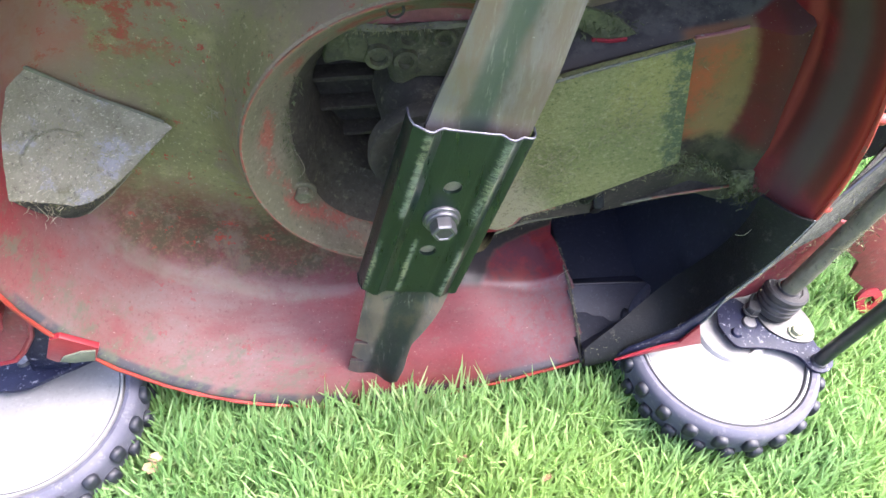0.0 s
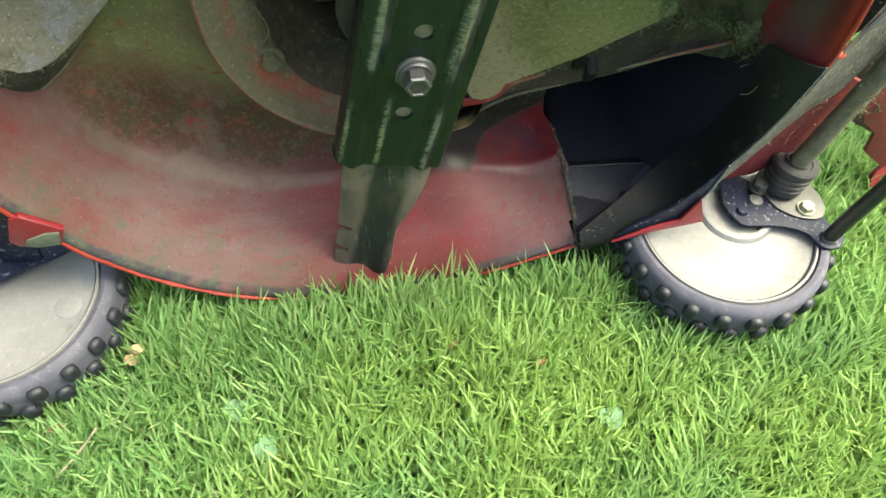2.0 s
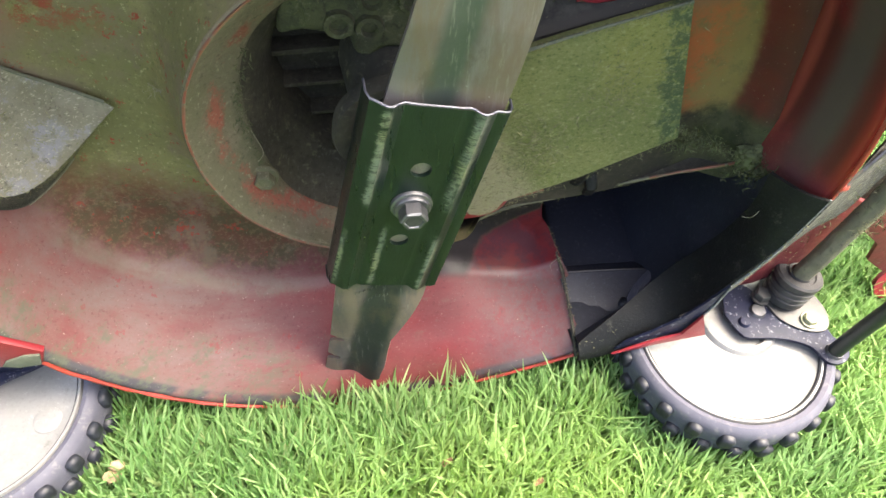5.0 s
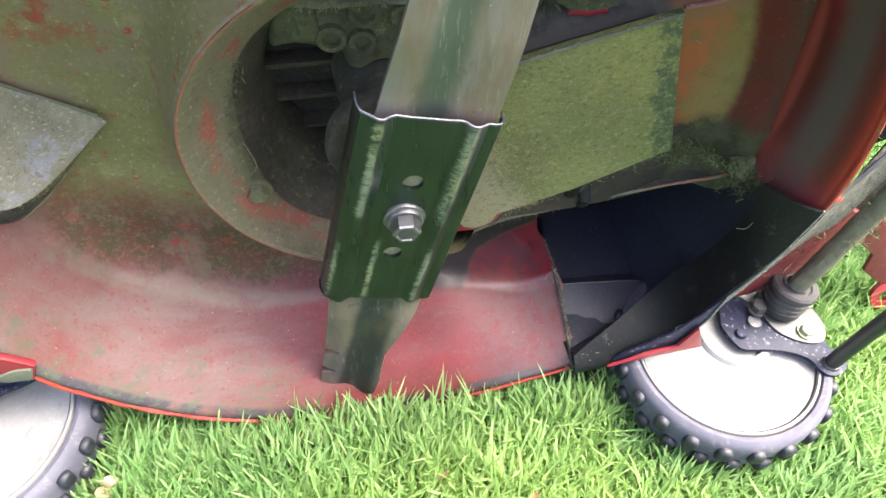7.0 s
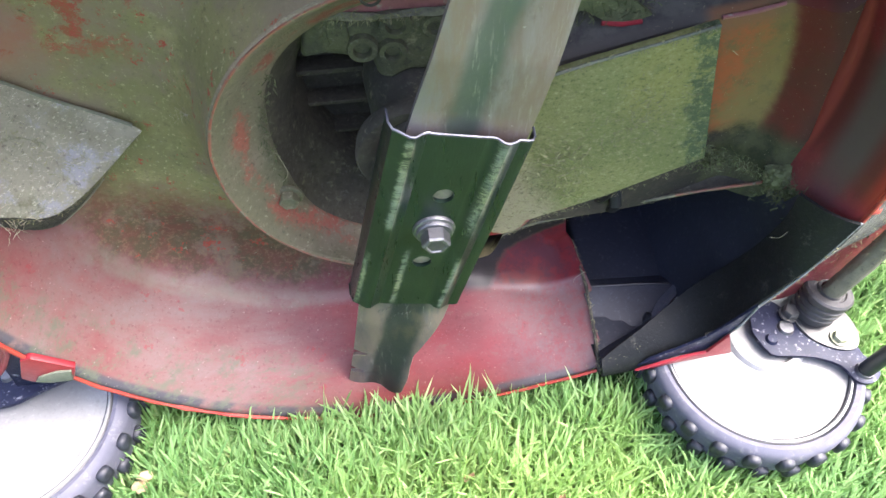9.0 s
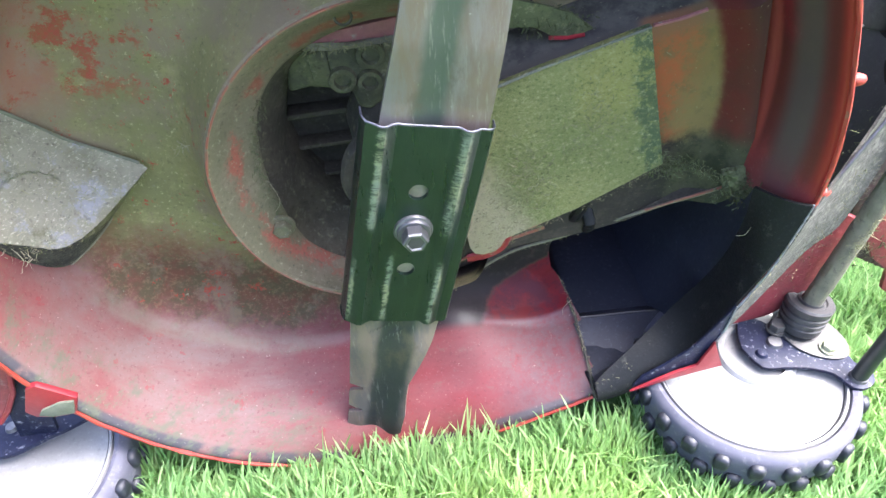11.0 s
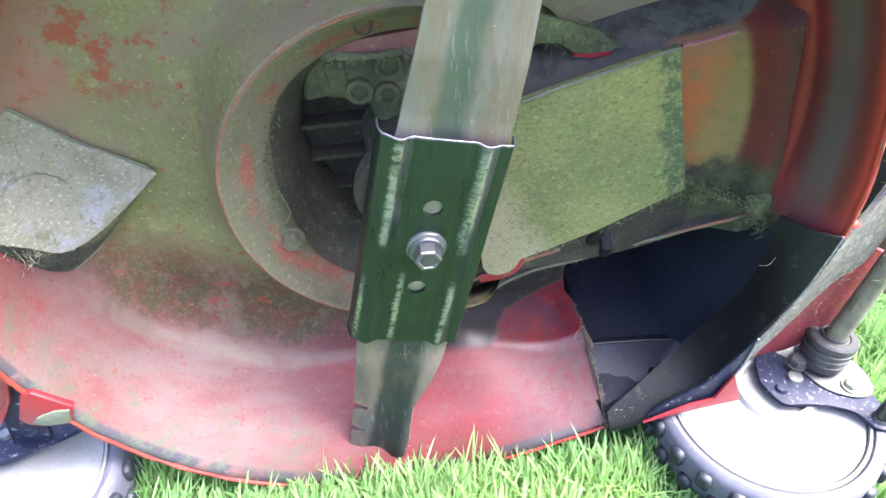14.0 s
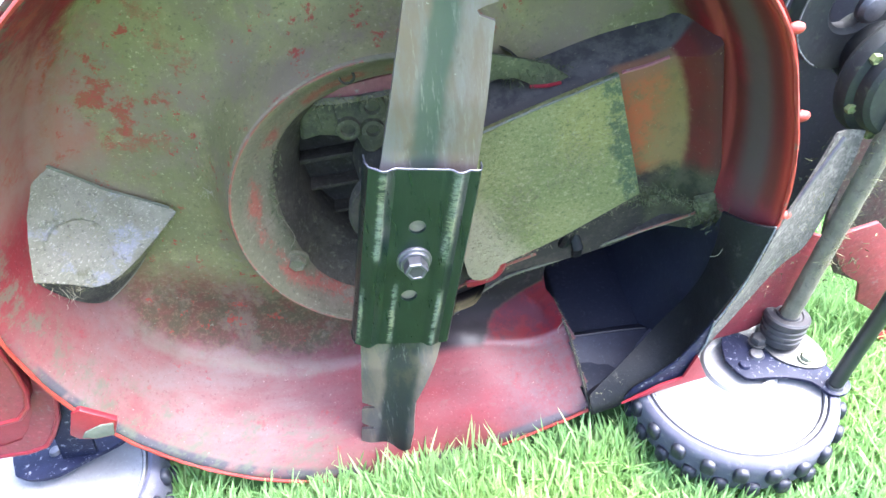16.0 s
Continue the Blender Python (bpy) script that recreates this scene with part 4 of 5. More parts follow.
# bracket plate above the cover
part("bracket_plate", prism([(.075, .425), (.110, .414), (.128, .407), (.145, .394), (.132, .389), (.115, .391), (.100, .400), (.085, .401), (.06, .397), (.055, .425)], .097, .101, .0012), "cake", mower,
     "bent guard plate under clippings")
part("bracket_edge", tube([(.112, .0965, .391), (.126, .0962, .3895), (.138, .0965, .3905)], .0016, 6), "red", mower)

# thin dark plate stands in for the shade inside the slot
part("belt_slot_shade", prism([(.060, .404), (.100, .401), (.116, .391), (.112, .382), (.09, .377), (.06, .372)], .1245, .128, .0008), "engine", mower, "dark plate for the shaded slot in the deck's top")

# boss on the deck's top
bm = lathe([(.034, -.1275), (.024, -.1265), (.0165, -.122), (.0135, -.112), (.010, -.107), (.005, -.1055), (0, -.105)], pose(.130, 0, .470) @ AXIS_Y, 32)
part("deck_boss", bm, "deck", deck)

# front baffle ramp between skirt and top
A = Vector((-.1970, .1190, .3050))
LO = [A, (-.214, .112, .292), (-.225, .104, .285), (-.239, .095, .277), (-.252, .085, .272), (-.262, .077, .272), (-.270, .070, .277), (-.281, .062, .291), (-.298, .053, .306), (-.318, .044, .320), (-.340, .034, .332)]
HI = [A + Vector((-.003, .001, .003)), (-.220, .1215, .3205), (-.247, .1215, .338), (-.276, .104, .3815), (-.292, .087, .398), (-.312, .070, .412)]
lo, hi = curve(LO, 28), curve(HI, 28)
side_lo, side_hi = curve(LO, 110), curve(HI, 110)
dent, outward, upward = Vector((-.271, .084, .313)), Vector((.20, -.85, .45)).normalized(), Vector((-.30, .35, .88)).normalized()
rows = []
for i in range(61):
    row = []
    for p, q in zip(side_lo, side_hi):
        r = p.lerp(q, i / 60)
        r = r + Vector((0, .0022 * noise.noise(r * 40) + .0010 * noise.noise(r * 160), 0))
        d = r - dent
        d -= outward * d.dot(outward)
        if d.length < .0205:
            r = r - outward * .0042 * max(0.0, d.dot(upward) / .0205 * .75 + .25)
        row.append(r)
    rows.append(row)
part("baffle_edge", tube(hi[1:], .0012, 6, wobble=.4), "scuffgreen", mower)
part("baffle_plate", sheet(rows, 0), "baffle", mower, "grey steel front baffle, dusty with dried grass")
mid = curve([(-0.203, 0.121, 0.298), (-0.22, 0.119, 0.282), (-0.233, 0.116, 0.269), (-0.251, 0.112, 0.251), (-0.267, 0.105, 0.239), (-0.291, 0.095, 0.228), (-0.314, 0.082, 0.237), (-0.326, 0.07, 0.255), (-.322, .046, .292)], 28)
back = [p + Vector((.003, .016 + .02 * i / 27, .004)) for i, p in enumerate(mid)]
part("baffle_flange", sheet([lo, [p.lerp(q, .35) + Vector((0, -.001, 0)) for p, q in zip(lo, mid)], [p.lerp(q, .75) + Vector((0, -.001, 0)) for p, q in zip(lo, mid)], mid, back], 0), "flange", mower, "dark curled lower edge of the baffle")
part("flange_lip", tube(mid[8:], .0011, 6, wobble=.5), "rod", mower)

# discharge chute: black floor, side, back
seam = [(.151, .005, .0570), (.142, .081, .0850), (.140, .088, .081), (.130, .13, .050)]
bm = bmesh.new()
far = [(.268, .003, .086), (.290, .072, .0865), (.292, .080, .082), (.300, .13, .050)]
sheet([[Vector(p).lerp(Vector(q), i / 8) for i in range(9)] for p, q in zip(seam, far)], .003, bm)
part("chute_floor", bm, "floor", mower, "black plastic discharge chute floor")
part("floor_ridge", tube([(.150, .0805, .0868), (.18, .079, .0872), (.22, .0765, .0878), (.242, .0745, .0878)], .0009, 6), "bush", mower)


def quad(*pts):
    return sheet([[Vector(pts[0]), Vector(pts[1])], [Vector(pts[3]), Vector(pts[2])]], .002)


part("chute_cheek", quad((.10, .131, .04), (.10, .30, .04), (.10, .30, .31), (.10, .131, .31)), "chute", mower)
part("chute_back", quad((.09, .30, .03), (.31, .30, .03), (.31, .30, .32), (.09, .30, .32)), "chute", mower)
part("chute_roof", quad((.09, .128, .305), (.31, .10, .305), (.31, .30, .305), (.09, .30, .305)), "chute", mower)
part("chute_bottom", quad((.09, .12, .066), (.31, .09, .066), (.31, .30, .066), (.09, .30, .066)), "chute", mower)
part("seam_strip", tube([(.1575, -.001, .064), (.1575, .03, .081), (.157, .077, .0955), (.153, .127, .1025)], .0016, 6), "engine", mower)

FLAP_STRIP = [(.188, .085), (.196, .101), (.214, .114), (.236, .135), (.249, .160), (.261, .187), (.259, .155), (.251, .128), (.245, .107), (.223, .101)]
DECK_FOOT = [(.184, .085), (.222, .097), (.268, .106), (.252, .144), (.243, .112), (.222, .106)]
# curved rubber flap along the rear of the opening
inner = curve([(.1555, .003, .0860), (.165, .008, .0925), (.192, .020, .1070), (.236, .042, .1280), (.262, .046, .1570), (.272, .040, .1980), (.270, .031, .2500), (.267, .031, .284)], 36)
outer = curve([(.1565, -.004, .068), (.178, -.004, .073), (.200, -.004, .083), (.224, -.004, .104), (.241, -.004, .128), (.254, -.004, .155), (.275, -.004, .210), (.285, -.003, .243), (.294, -.001, .288)], 36)
rows = []
for k in range(9):
    s = k / 8
    rows.append([p.lerp(q, s) + Vector((0, -.005 * math.sin(math.pi * s), 0)) for p, q in zip(inner, outer)])
part("chute_flap", sheet(rows, .003), "black", mower, "black rubber flap bent round the chute")
part("flap_edge", tube([p + Vector((.0005, -.001, 0)) for p in outer[6:]], .0009, 6), "scuffed", mower, "pale scuffed edge of the flap")
# the chute's rear side, running back from the flap


def side_row(dx, back, dz):
    """One line of the chute's rear side; under the floor at first, then rising with the flap."""
    row = []
    for i, p in enumerate(inner):
        w = min(max((i - 15) / 5, 0), 1)
        row.append(Vector((p.x + dx, back if back > .2 else p.y + back, .076 * (1 - w) + min(p.z - dz, .256) * w)))
    return row


part("chute_side", sheet([[p + Vector((.001, .001, -.001)) for p in inner], side_row(.003, .012, .002), side_row(.006, .05, .003), side_row(.012, .28, .004)], 0), "chute", mower)
part("flap_strip", prism(FLAP_STRIP, -.0078, -.0055, .0004), "navy", mower, "thin navy strip below the flap")
part("strip_edge", tube([(x, -.0085, z) for x, z in FLAP_STRIP[5:]], .0008, 6), "scuffed", mower)
part("deck_foot", prism(DECK_FOOT, -.0125, -.0095, .0008), "red", deck, "red flange of the deck")

# dusty strip behind the flap
near = curve([(.237, -.003, .132), (.256, -.003, .155), (.277, -.003, .210), (.287, -.002, .243), (0.297, 0.0, 0.284), (0.329, 0.02, 0.324), (0.345, 0.03, 0.35)], 30)
away = curve([(0.254, 0.004, 0.114), (0.284, 0.01, 0.152), (0.331, 0.026, 0.205), (0.357, 0.03, 0.232), (0.373, 0.035, 0.305), (0.374, 0.035, 0.344)], 30)
rows = [[p.lerp(q, k / 5) + Vector((0, .003 * math.sin(math.pi * k / 5), 0)) for p, q in zip(near, away)] for k in range(6)]
part("dust_strip", sheet(rows, .002), "dusty", mower, "strip of rubber felted with dry dust")
# spring-bright wire next to the rim
part("wire", tube([(.300, .004, .284), (.312, .008, .300), (.345, .02, .352)], .0016, 6), "zinc", mower)

# ---- rear running gear ----
part("rear_bracket", prism([(.262, .085), (.300, .150), (.356, .236), (.392, .216), (.404, .182), (.396, .150), (.375, .120), (.34, .098)], .040, .046, .0015), "redworn", mower, "red pressed steel rear bracket")
part("rear_guard", prism([(.435, .33), (.43, .20), (.435, .165), (.47, .10), (.60, .02), (.66, .30), (.52, .42), (.47, .40)], .095, .100, .002), "guard", mower, "rusty red rear guard plate")
part("rear_tab", prism([(.405, .205), (.420, .176), (.436, .150), (.462, .128), (.470, .098), (.505, .07), (.53, .05), (.545, .085), (.50, .13), (.485, .18), (.45, .215)], .052, .057, .0015), "redworn", mower, "notched red tab with an eyelet")
bm = lathe([(.0065, -.002), (.0065, .004), (.016, .004), (.016, -.002)], look((.515, .046, .055), (.50, -.3, .25)) @ pose(0, 0, 0, 180, 0, 0), 24, closed=True)
part("eyelet", bm, "red", mower)

part("drive_shaft", tube([(.366 + .03 * s, .026 + .003 * s, .112 + .26 * s) for s in [i / 24 for i in range(25)]], .0088, 14, wobble=.12), "rod", mower, "grimy drive shaft to the rear wheel")
bm = lathe([(0, -.006), (.0195, -.006), (.0205, -.004), (.0205, .002), (.0190, .003), (.0190, .005), (.0212, .006), (.0212, .0095), (.0198, .0105), (.0198, .012), (.0216, .013), (.0216, .0165), (.0200, .0175), (.0200, .019),
            (.0220, .020), (.0222, .0255), (.0205, .0275), (.0150, .0275), (.0140, .0262), (.0120, .0262), (.0115, .0285), (.009, .0285)],
           pose(.3665, .026, .103, -6, 6, 0), 40)
part("shaft_bush", bm, "bush", mower, "ridged grey bush")
part("tie_rod", tube([(.391, -.038, .096), (.393, -.037, .115), (.402, -.036, .20), (.412, -.034, .30)], .0072, 14), "rodblack", mower, "black tie rod")

# arm plate over the wheel
arm = curve([(.303, .012, 0), (.312, -.012, 0), (.332, -.016, 0), (.352, -.020, 0), (.372, -.030, 0), (.380, -.046, 0), (.392, -.050, 0), (.404, -.044, 0), (.407, -.032, 0), (.398, -.022, 0), (.394, .0, 0),
             (.376, .010, 0), (.352, .020, 0), (.332, .044, 0), (.312, .040, 0), (.303, .012, 0)], 46)[:-1]
part("adjuster_arm", slab([(p.x, p.y) for p in arm], .0885, .0925, .001), "navy", mower, "chipped dark blue height adjuster arm")
tab = curve([(.344, .03, 0), (.352, .002, 0), (.372, -.014, 0), (.393, -.016, 0), (.402, .0, 0), (.398, .022, 0), (.382, .046, 0), (.356, .048, 0), (.344, .03, 0)], 30)[:-1]
part("pivot_plate", slab([(p.x, p.y) for p in tab], .0905, .0950, .001), "grey", mower, "grey cast pivot plate")


def up_bolt(name, x, y, z, r, h, material, parent, washer=0.0):
    bm = bmesh.new()
    m = pose(x, y, z)
    if washer:
        lathe([(0, 0), (washer, 0), (washer, .002), (0, .002)], m, 24, bm)
    lathe([(r, 0), (r, h * .85), (r * .88, h), (0, h)], m, 6, bm)
    return part(name, bm, material, parent, sharp=25)


up_bolt("arm_bolt", .380, -.005, .0950, .0068, .007, "yellow", mower, .0085)
up_bolt("arm_nut", .342, .024, .0965, .0075, .010, "grey", mower, .009)
bm = lathe([(.0045, .0), (.0045, .003), (.0075, .003), (.0085, 0)], pose(.391, -.038, .0925), 20, closed=True)
part("rod_collar", bm, "zinc", mower)
bm = lathe([(0, .0035), (.0065, .003), (.008, 0)], pose(.336, .012, .0925), 20)
part("rivet", bm, "zinc", mower)
bm = lathe([(0, .0035), (.0045, .003), (.006, 0)], pose(.318, .002, .0925), 20)
part("rivet", bm, "navy", mower)


# ---- wheels ----
def knob(size):
    bm = bmesh.new()
    bmesh.ops.create_icosphere(bm, subdivisions=2, radius=1.0)
    for v in bm.verts:
        v.co = Vector([math.copysign(abs(c) ** .58, c) * s / 2 for c, s in zip(v.co, size)])
    return mesh_of("tread_lug", bm, "lug", sharp=180)


LUG = knob((.0110, .0140, .0190))


def wheel(x, y, z, turn, dimples):
    """A wheel lying on its outer face; z is the height of the hub's inner face."""
    R = .105
    base = pose(x, y, z, 0, 0, turn)
    bm = lathe([(.087, -.002), (.089, .003), (.093, .0040), (.0970, .0018), (.0998, -.003), (.1006, -.010), (.1006, -.022), (.0985, -.040), (.0955, -.046), (.092, -.047), (.088, -.045), (.087, -.03)], base, 96, closed=True)
    tyre = part("wheel", bm, "tyre", mower, "black treaded tyre on a white plastic hub")
    bm = lathe([(.0872, -.03), (.0872, .001), (.0862, .0028), (.0845, .0028), (.0838, .001), (.0825, -.001), (.079, -.0016), (.075, -.0022), (.0735, -.0026), (.064, -.0030), (.052, -.0032), (.040, -.0032), (.020, -.0030), (.0, -.0030)], base, 72)
    part("hub", bm, "hub", tyre, "dirty white plastic hub")
    bm = lathe([(.0836, .0009), (.0831, .0014), (.0826, .0002)], base, 72)
    part("hub_groove", bm, "lug", tyre)
    for i in range(22):
        for row in (0, 1):
            lug = new("tread_lug", LUG)
            lug.parent, lug.matrix_local = tyre, base @ pose(0, 0, 0, 0, 0, 360 / 22 * (i + .5 * row)) @ pose(.1010, 0, -.0115 if row == 0 else -.0330)
    for k in range(dimples):
        p = base @ pose(0, 0, 0, 0, 0, 120 * k - 16) @ Vector((.0640, 0, -.0030))
        part("hub_dimple", lathe([(.0120, -.001), (.0115, .0008), (.0105, .0012), (0, .0012)], pose(*p), 24), "hub", tyre)
    return tyre


rear_wheel = wheel(.303, -.006, .085, 20, 0)
bm = lathe([(.0385, -.0035), (.0372, -.001), (.0355, .0012), (.0325, .0020), (.0300, .0016), (.0288, -.001), (.0280, -.0035)], pose(.3185, .0095, .085), 56)
part("axle_boss", bm, "hub", rear_wheel, "raised white ring round the axle")
wheel(-.372, .006, .085, 0, 3)

# ---- front bracket ----
front = curve([(-.404, .019, 0), (-.387, .011, 0), (-.364, .011, 0), (-.341, .021, 0), (-.310, .035, 0), (-.292, .050, 0), (-.300, .060, 0), (-.328, .062, 0), (-.350, .078, 0), (-.39, .085, 0), (-.415, .055, 0), (-.404, .019, 0)], 44)[:-1]
part("front_arm", slab([(p.x, p.y) for p in front], .096, .101, .001), "navy", mower, "dark blue front wheel arm")
part("front_web", prism([(-.362, .10), (-.330, .10), (-.312, .185), (-.318, .24), (-.338, .22)], .028, .033, .001), "navy", mower)
bm = lathe([(0, .004), (.0045, .0035), (.006, 0)], pose(-.371, .038, .101), 18)
part("rivet", bm, "zinc", mower)
part("front_ear", prism([(-.282, .164), (-.298, .163), (-.311, .167), (-.316, .175), (-.303, .204), (-.295, .206), (-.273, .184)], -.0015, .004, .0012), "red", mower, "red folded ear beside the rim")
part("ear_face", prism([(-.281, .1675), (-.297, .1665), (-.307, .1705), (-.302, .177), (-.287, .1830), (-.276, .1825)], -.0035, -.001, .0006), "scuffgreen", mower, "dusty grey-green face of the ear")
for k, pts in enumerate(([(-.321, .262), (-.319, .236), (-.3205, .207), (-.333, .172), (-.348, .1485), (-.360, .1345), (-.377, .130), (-.44, .132), (-.44, .250), (-.345, .262)],
                         [(-.325, .290), (-.325, .262), (-.329, .232), (-.337, .211), (-.350, .1975), (-.367, .195), (-.44, .197), (-.44, .290)],
                         [(-.330, .345), (-.331, .305), (-.341, .272), (-.354, .258), (-.374, .252), (-.44, .255), (-.44, .345)])):
    y0 = .022 - .014 * k
    fin = part("front_fin", prism(pts, y0 + .002, y0 + .018, .003), "red", mower, "red stepped front apron")
    edge = [Vector((x, y0, z)) for x, z in pts[:-2]]
    inset = [p + Vector((-.016, .001, .014)) for p in edge]
    part("fin_face", sheet([edge, [p.lerp(q, .5) + Vector((0, -.0015, 0)) for p, q in zip(edge, inset)], inset], .002), "redworn", fin, "dusty bevelled face")
    part("fin_edge", tube(edge, .0024, 8), "red", fin)

# ---- transmission behind the rear wall ----
bm = lathe([(0, .030), (.040, .030), (.044, .027), (.046, .018), (.052, .016), (.054, .012), (.054, .004), (.046, -.006), (.030, -.02), (.026, -.06)], at_y(.405, .060, .378), 48)
part("gear_case", bm, "olivecast", mower, "round olive gear case")
for a in (95, 147, 199, 247, 295):
    p = (.405 + .048 * math.cos(radians(a)), .044, .378 + .048 * math.sin(radians(a)))
    hex_bolt("case_bolt", *p, .0044, .005, "casebolt", mower)
bm = lathe([(.018, -.01), (.018, .002), (.022, .006), (.040, .008), (.047, .011), (.050, .011), (.051, .008), (.050, -.004)], at_y(.376, .100, .420), 56)
part("pulley", bm, "olivecast", mower, "grimy belt pulley in the shade")
part("pulley_rim", tube([Vector((.376 + .0495 * math.cos(a), .0885, .420 + .0495 * math.sin(a))) for a in [radians(60 + 180 * i / 40) for i in range(41)]], .0008, 6), "scuffed", mower)
part("belt_guide", tube([Vector((.376 + .062 * math.cos(a), .094, .420 + .062 * math.sin(a))) for a in [radians(112 + 70 * i / 20) for i in range(21)]], .0011, 6), "scuffed", mower)
part("pulley_cover", prism([(.352, .455), (.372, .470), (.43, .49), (.47, .49), (.47, .46), (.42, .455), (.39, .44)], .082, .085, .0008), "olivecast", mower, "dark guard plate over the pulley")
part("guard_edge", tube([(.372, .081, .470), (.40, .081, .481), (.43, .081, .490)], .0009, 6), "scuffed", mower)
bm = lathe([(.012, 0), (.012, .004), (.009, .008), (.004, .009), (0, .009)], at_y(.386, .092, .421), 24)
part("pulley_nut", bm, "zinc", mower)
# dark sheet added where only shade shows behind pulley and gear case
part("rear_backing", prism([(.285, .10), (.285, .495), (.70, .495), (.70, .30), (.56, .22), (.46, .165), (.36, .12)], .150, .155), "chute", mower, "added dark sheet for the shade behind the running gear")
part("rear_flange", slab([(.205, .028), (.322, .026), (.345, .034), (.345, .16), (.20, .16)], .497, .5005, .0008), "red", mower, "glossy red rear flange")
part("flange_edge", tube([(.232, .0275, .4985), (.28, .026, .4985), (.322, .0255, .4985), (.343, .033, .4985)], .0022, 8), "rim", mower)
part("hinge_plate", prism([(.284, .494), (.300, .494), (.304, .474), (.296, .466), (.290, .462), (.285, .466)], .070, .075, .001), "red", mower)
bm = lathe([(.004, .0), (.004, .008), (.009, .008), (.009, 0)], at_y(.325, .08, .478), 20, closed=True)
part("hinge_eye", bm, "engine", mower)

# white trim outside the front upper skirt
part("front_trim", prism([(-.30, .50), (-.235, .542), (-.215, .553), (-.190, .556), (-.20, .51), (-.27, .44)], .10, .104, .001), "white", mower, "white panel on the deck's outer side")

# ---- cutting blade ----
U, V = Vector((.2, 0, .98)).normalized(), Vector((.98, 0, -.2)).normalized()
BC = Vector((0, 0, .296))


def on_blade(u, v, y):
    return BC + U * u + V * v + Vector((0, y, 0))


EDGE = [(0, .0375), (.10, .0375), (.15, .034), (.19, .0305), (.255, .0275), (.28, .0270)]     # straight side
LEAD = [(0, .0375), (.10, .0365), (.125, .034), (.15, .0285), (.185, .0205), (.21, .0215), (.24, .0235), (.255, .023)]   # ground side


def lookup(pairs, x):
    return float(np.interp(x, [p[0] for p in pairs], [p[1] for p in pairs]))


rows = []
us = sorted({round(-.280 + .535 * i / 178, 4) for i in range(179)})
for u in us:
    a = abs(u)
    straight, lead = lookup(EDGE, a), lookup(LEAD, a)
    for c in (.2035, .239):
        w = .0045
        if abs(a - c) < w:
            straight -= .0125 * math.sqrt(max(0, 1 - ((a - c) / w) ** 2))
    end = .251 if u > 0 else .276
    if a > end:
        straight -= (a - end) * 1.2
        lead -= (a - end) * 1.2
    vr, vl = (straight, -lead) if u > 0 else (lead, -straight)
    if u > 0:
        vr, vl = straight, -lookup([(0, .0375), (.10, .0325), (.255, .0285)], a)
    twist = (.0 if a < .11 else min(1, (a - .11) / .08)) * .30 * (1 if u < 0 else .35)
    row = []
    for k in range(11):
        v = vl + (vr - vl) * k / 10
        s = 1 if u < 0 else -1
        y = lookup([(0, .0300), (.10, .0290), (.14, .0245), (.26, .0235)], a) - twist * (v * s) + .0022 * math.cos(min(abs(v) / .022, 1) * math.pi)
        row.append(on_blade(u + .32 * max(0.0, v + .02) * min(max((-u - .20) / .08, 0), 1), v, y))
    rows.append(row)
blade = part("cutting_blade", sheet(rows, .0032), "steel", mower, "worn steel mulching blade with notched edge")

# two stamped lines on the blade, too worn to read
def on_face(x, z):
    """Depth of the blade's front face."""
    hit, place, normal, index = blade.closest_point_on_mesh(Vector((x, .0, z)))
    return place.y


for p, q, n in (((-0.045, 0.183), (-0.019, 0.191), 8), ((-0.039, 0.169), (-0.017, 0.179), 7)):
    for i in range(n):
        t = (i + .5) / n
        x, z = p[0] + (q[0] - p[0]) * t, p[1] + (q[1] - p[1]) * t
        y = on_face(x, z)
        part("stamped_mark", tube([(x - .0004, y - .0001, z - .0016), (x + .0004, y - .0001, z + .0016)], .00036, 5), "grey", blade)

# the folded stiffener over the blade's middle
PROFILE = [(-.0445, .018), (-.0440, .008), (-.0420, .0030), (-.0385, .0012), (-.0350, -.0010), (-.0325, -.0026), (-.0295, -.0026), (-.0260, .0002), (-.0220, .0022), (-.018, .0016), (-.012, .0014)]
RIGHT = [(.012, .0014), (.0155, .0018), (.0185, .0010), (.0220, -.0022), (.0250, -.0028), (.0285, -.0012), (.0320, .0012), (.0365, .0008), (.0400, .0018), (.0415, .0045), (.0420, .012)]
Y0 = .0178
U0, U1 = -.1005, .0864
bm = bmesh.new()
nu = 24
for prof in (PROFILE, RIGHT):
    grid = []
    for i in range(nu + 1):
        u = U0 + (U1 - U0) * i / nu
        grid.append([bm.verts.new(on_blade(u, v, Y0 + y)) for v, y in prof])
    for a, b in zip(grid, grid[1:]):
        for k in range(len(prof) - 1):
            bm.faces.new((a[k], a[k + 1], b[k + 1], b[k]))
yc = Y0 + .0014
HOLES = [(-.0405, -.0006, .0068), (.0340, -.0014, .0068)]
cuts = [U0] + [w for u, v, r in HOLES for w in (u - .012, u + .012)] + [U1]
for i in range(0, len(cuts), 2):
    a, b = cuts[i], cuts[i + 1]
    n = max(2, int((b - a) / .01))
    g = [[bm.verts.new(on_blade(a + (b - a) * j / n, v, yc)) for v in (-.012, -.004, .004, .012)] for j in range(n + 1)]
    for p, q in zip(g, g[1:]):
        for k in range(3):
            bm.faces.new((p[k], p[k + 1], q[k + 1], q[k]))
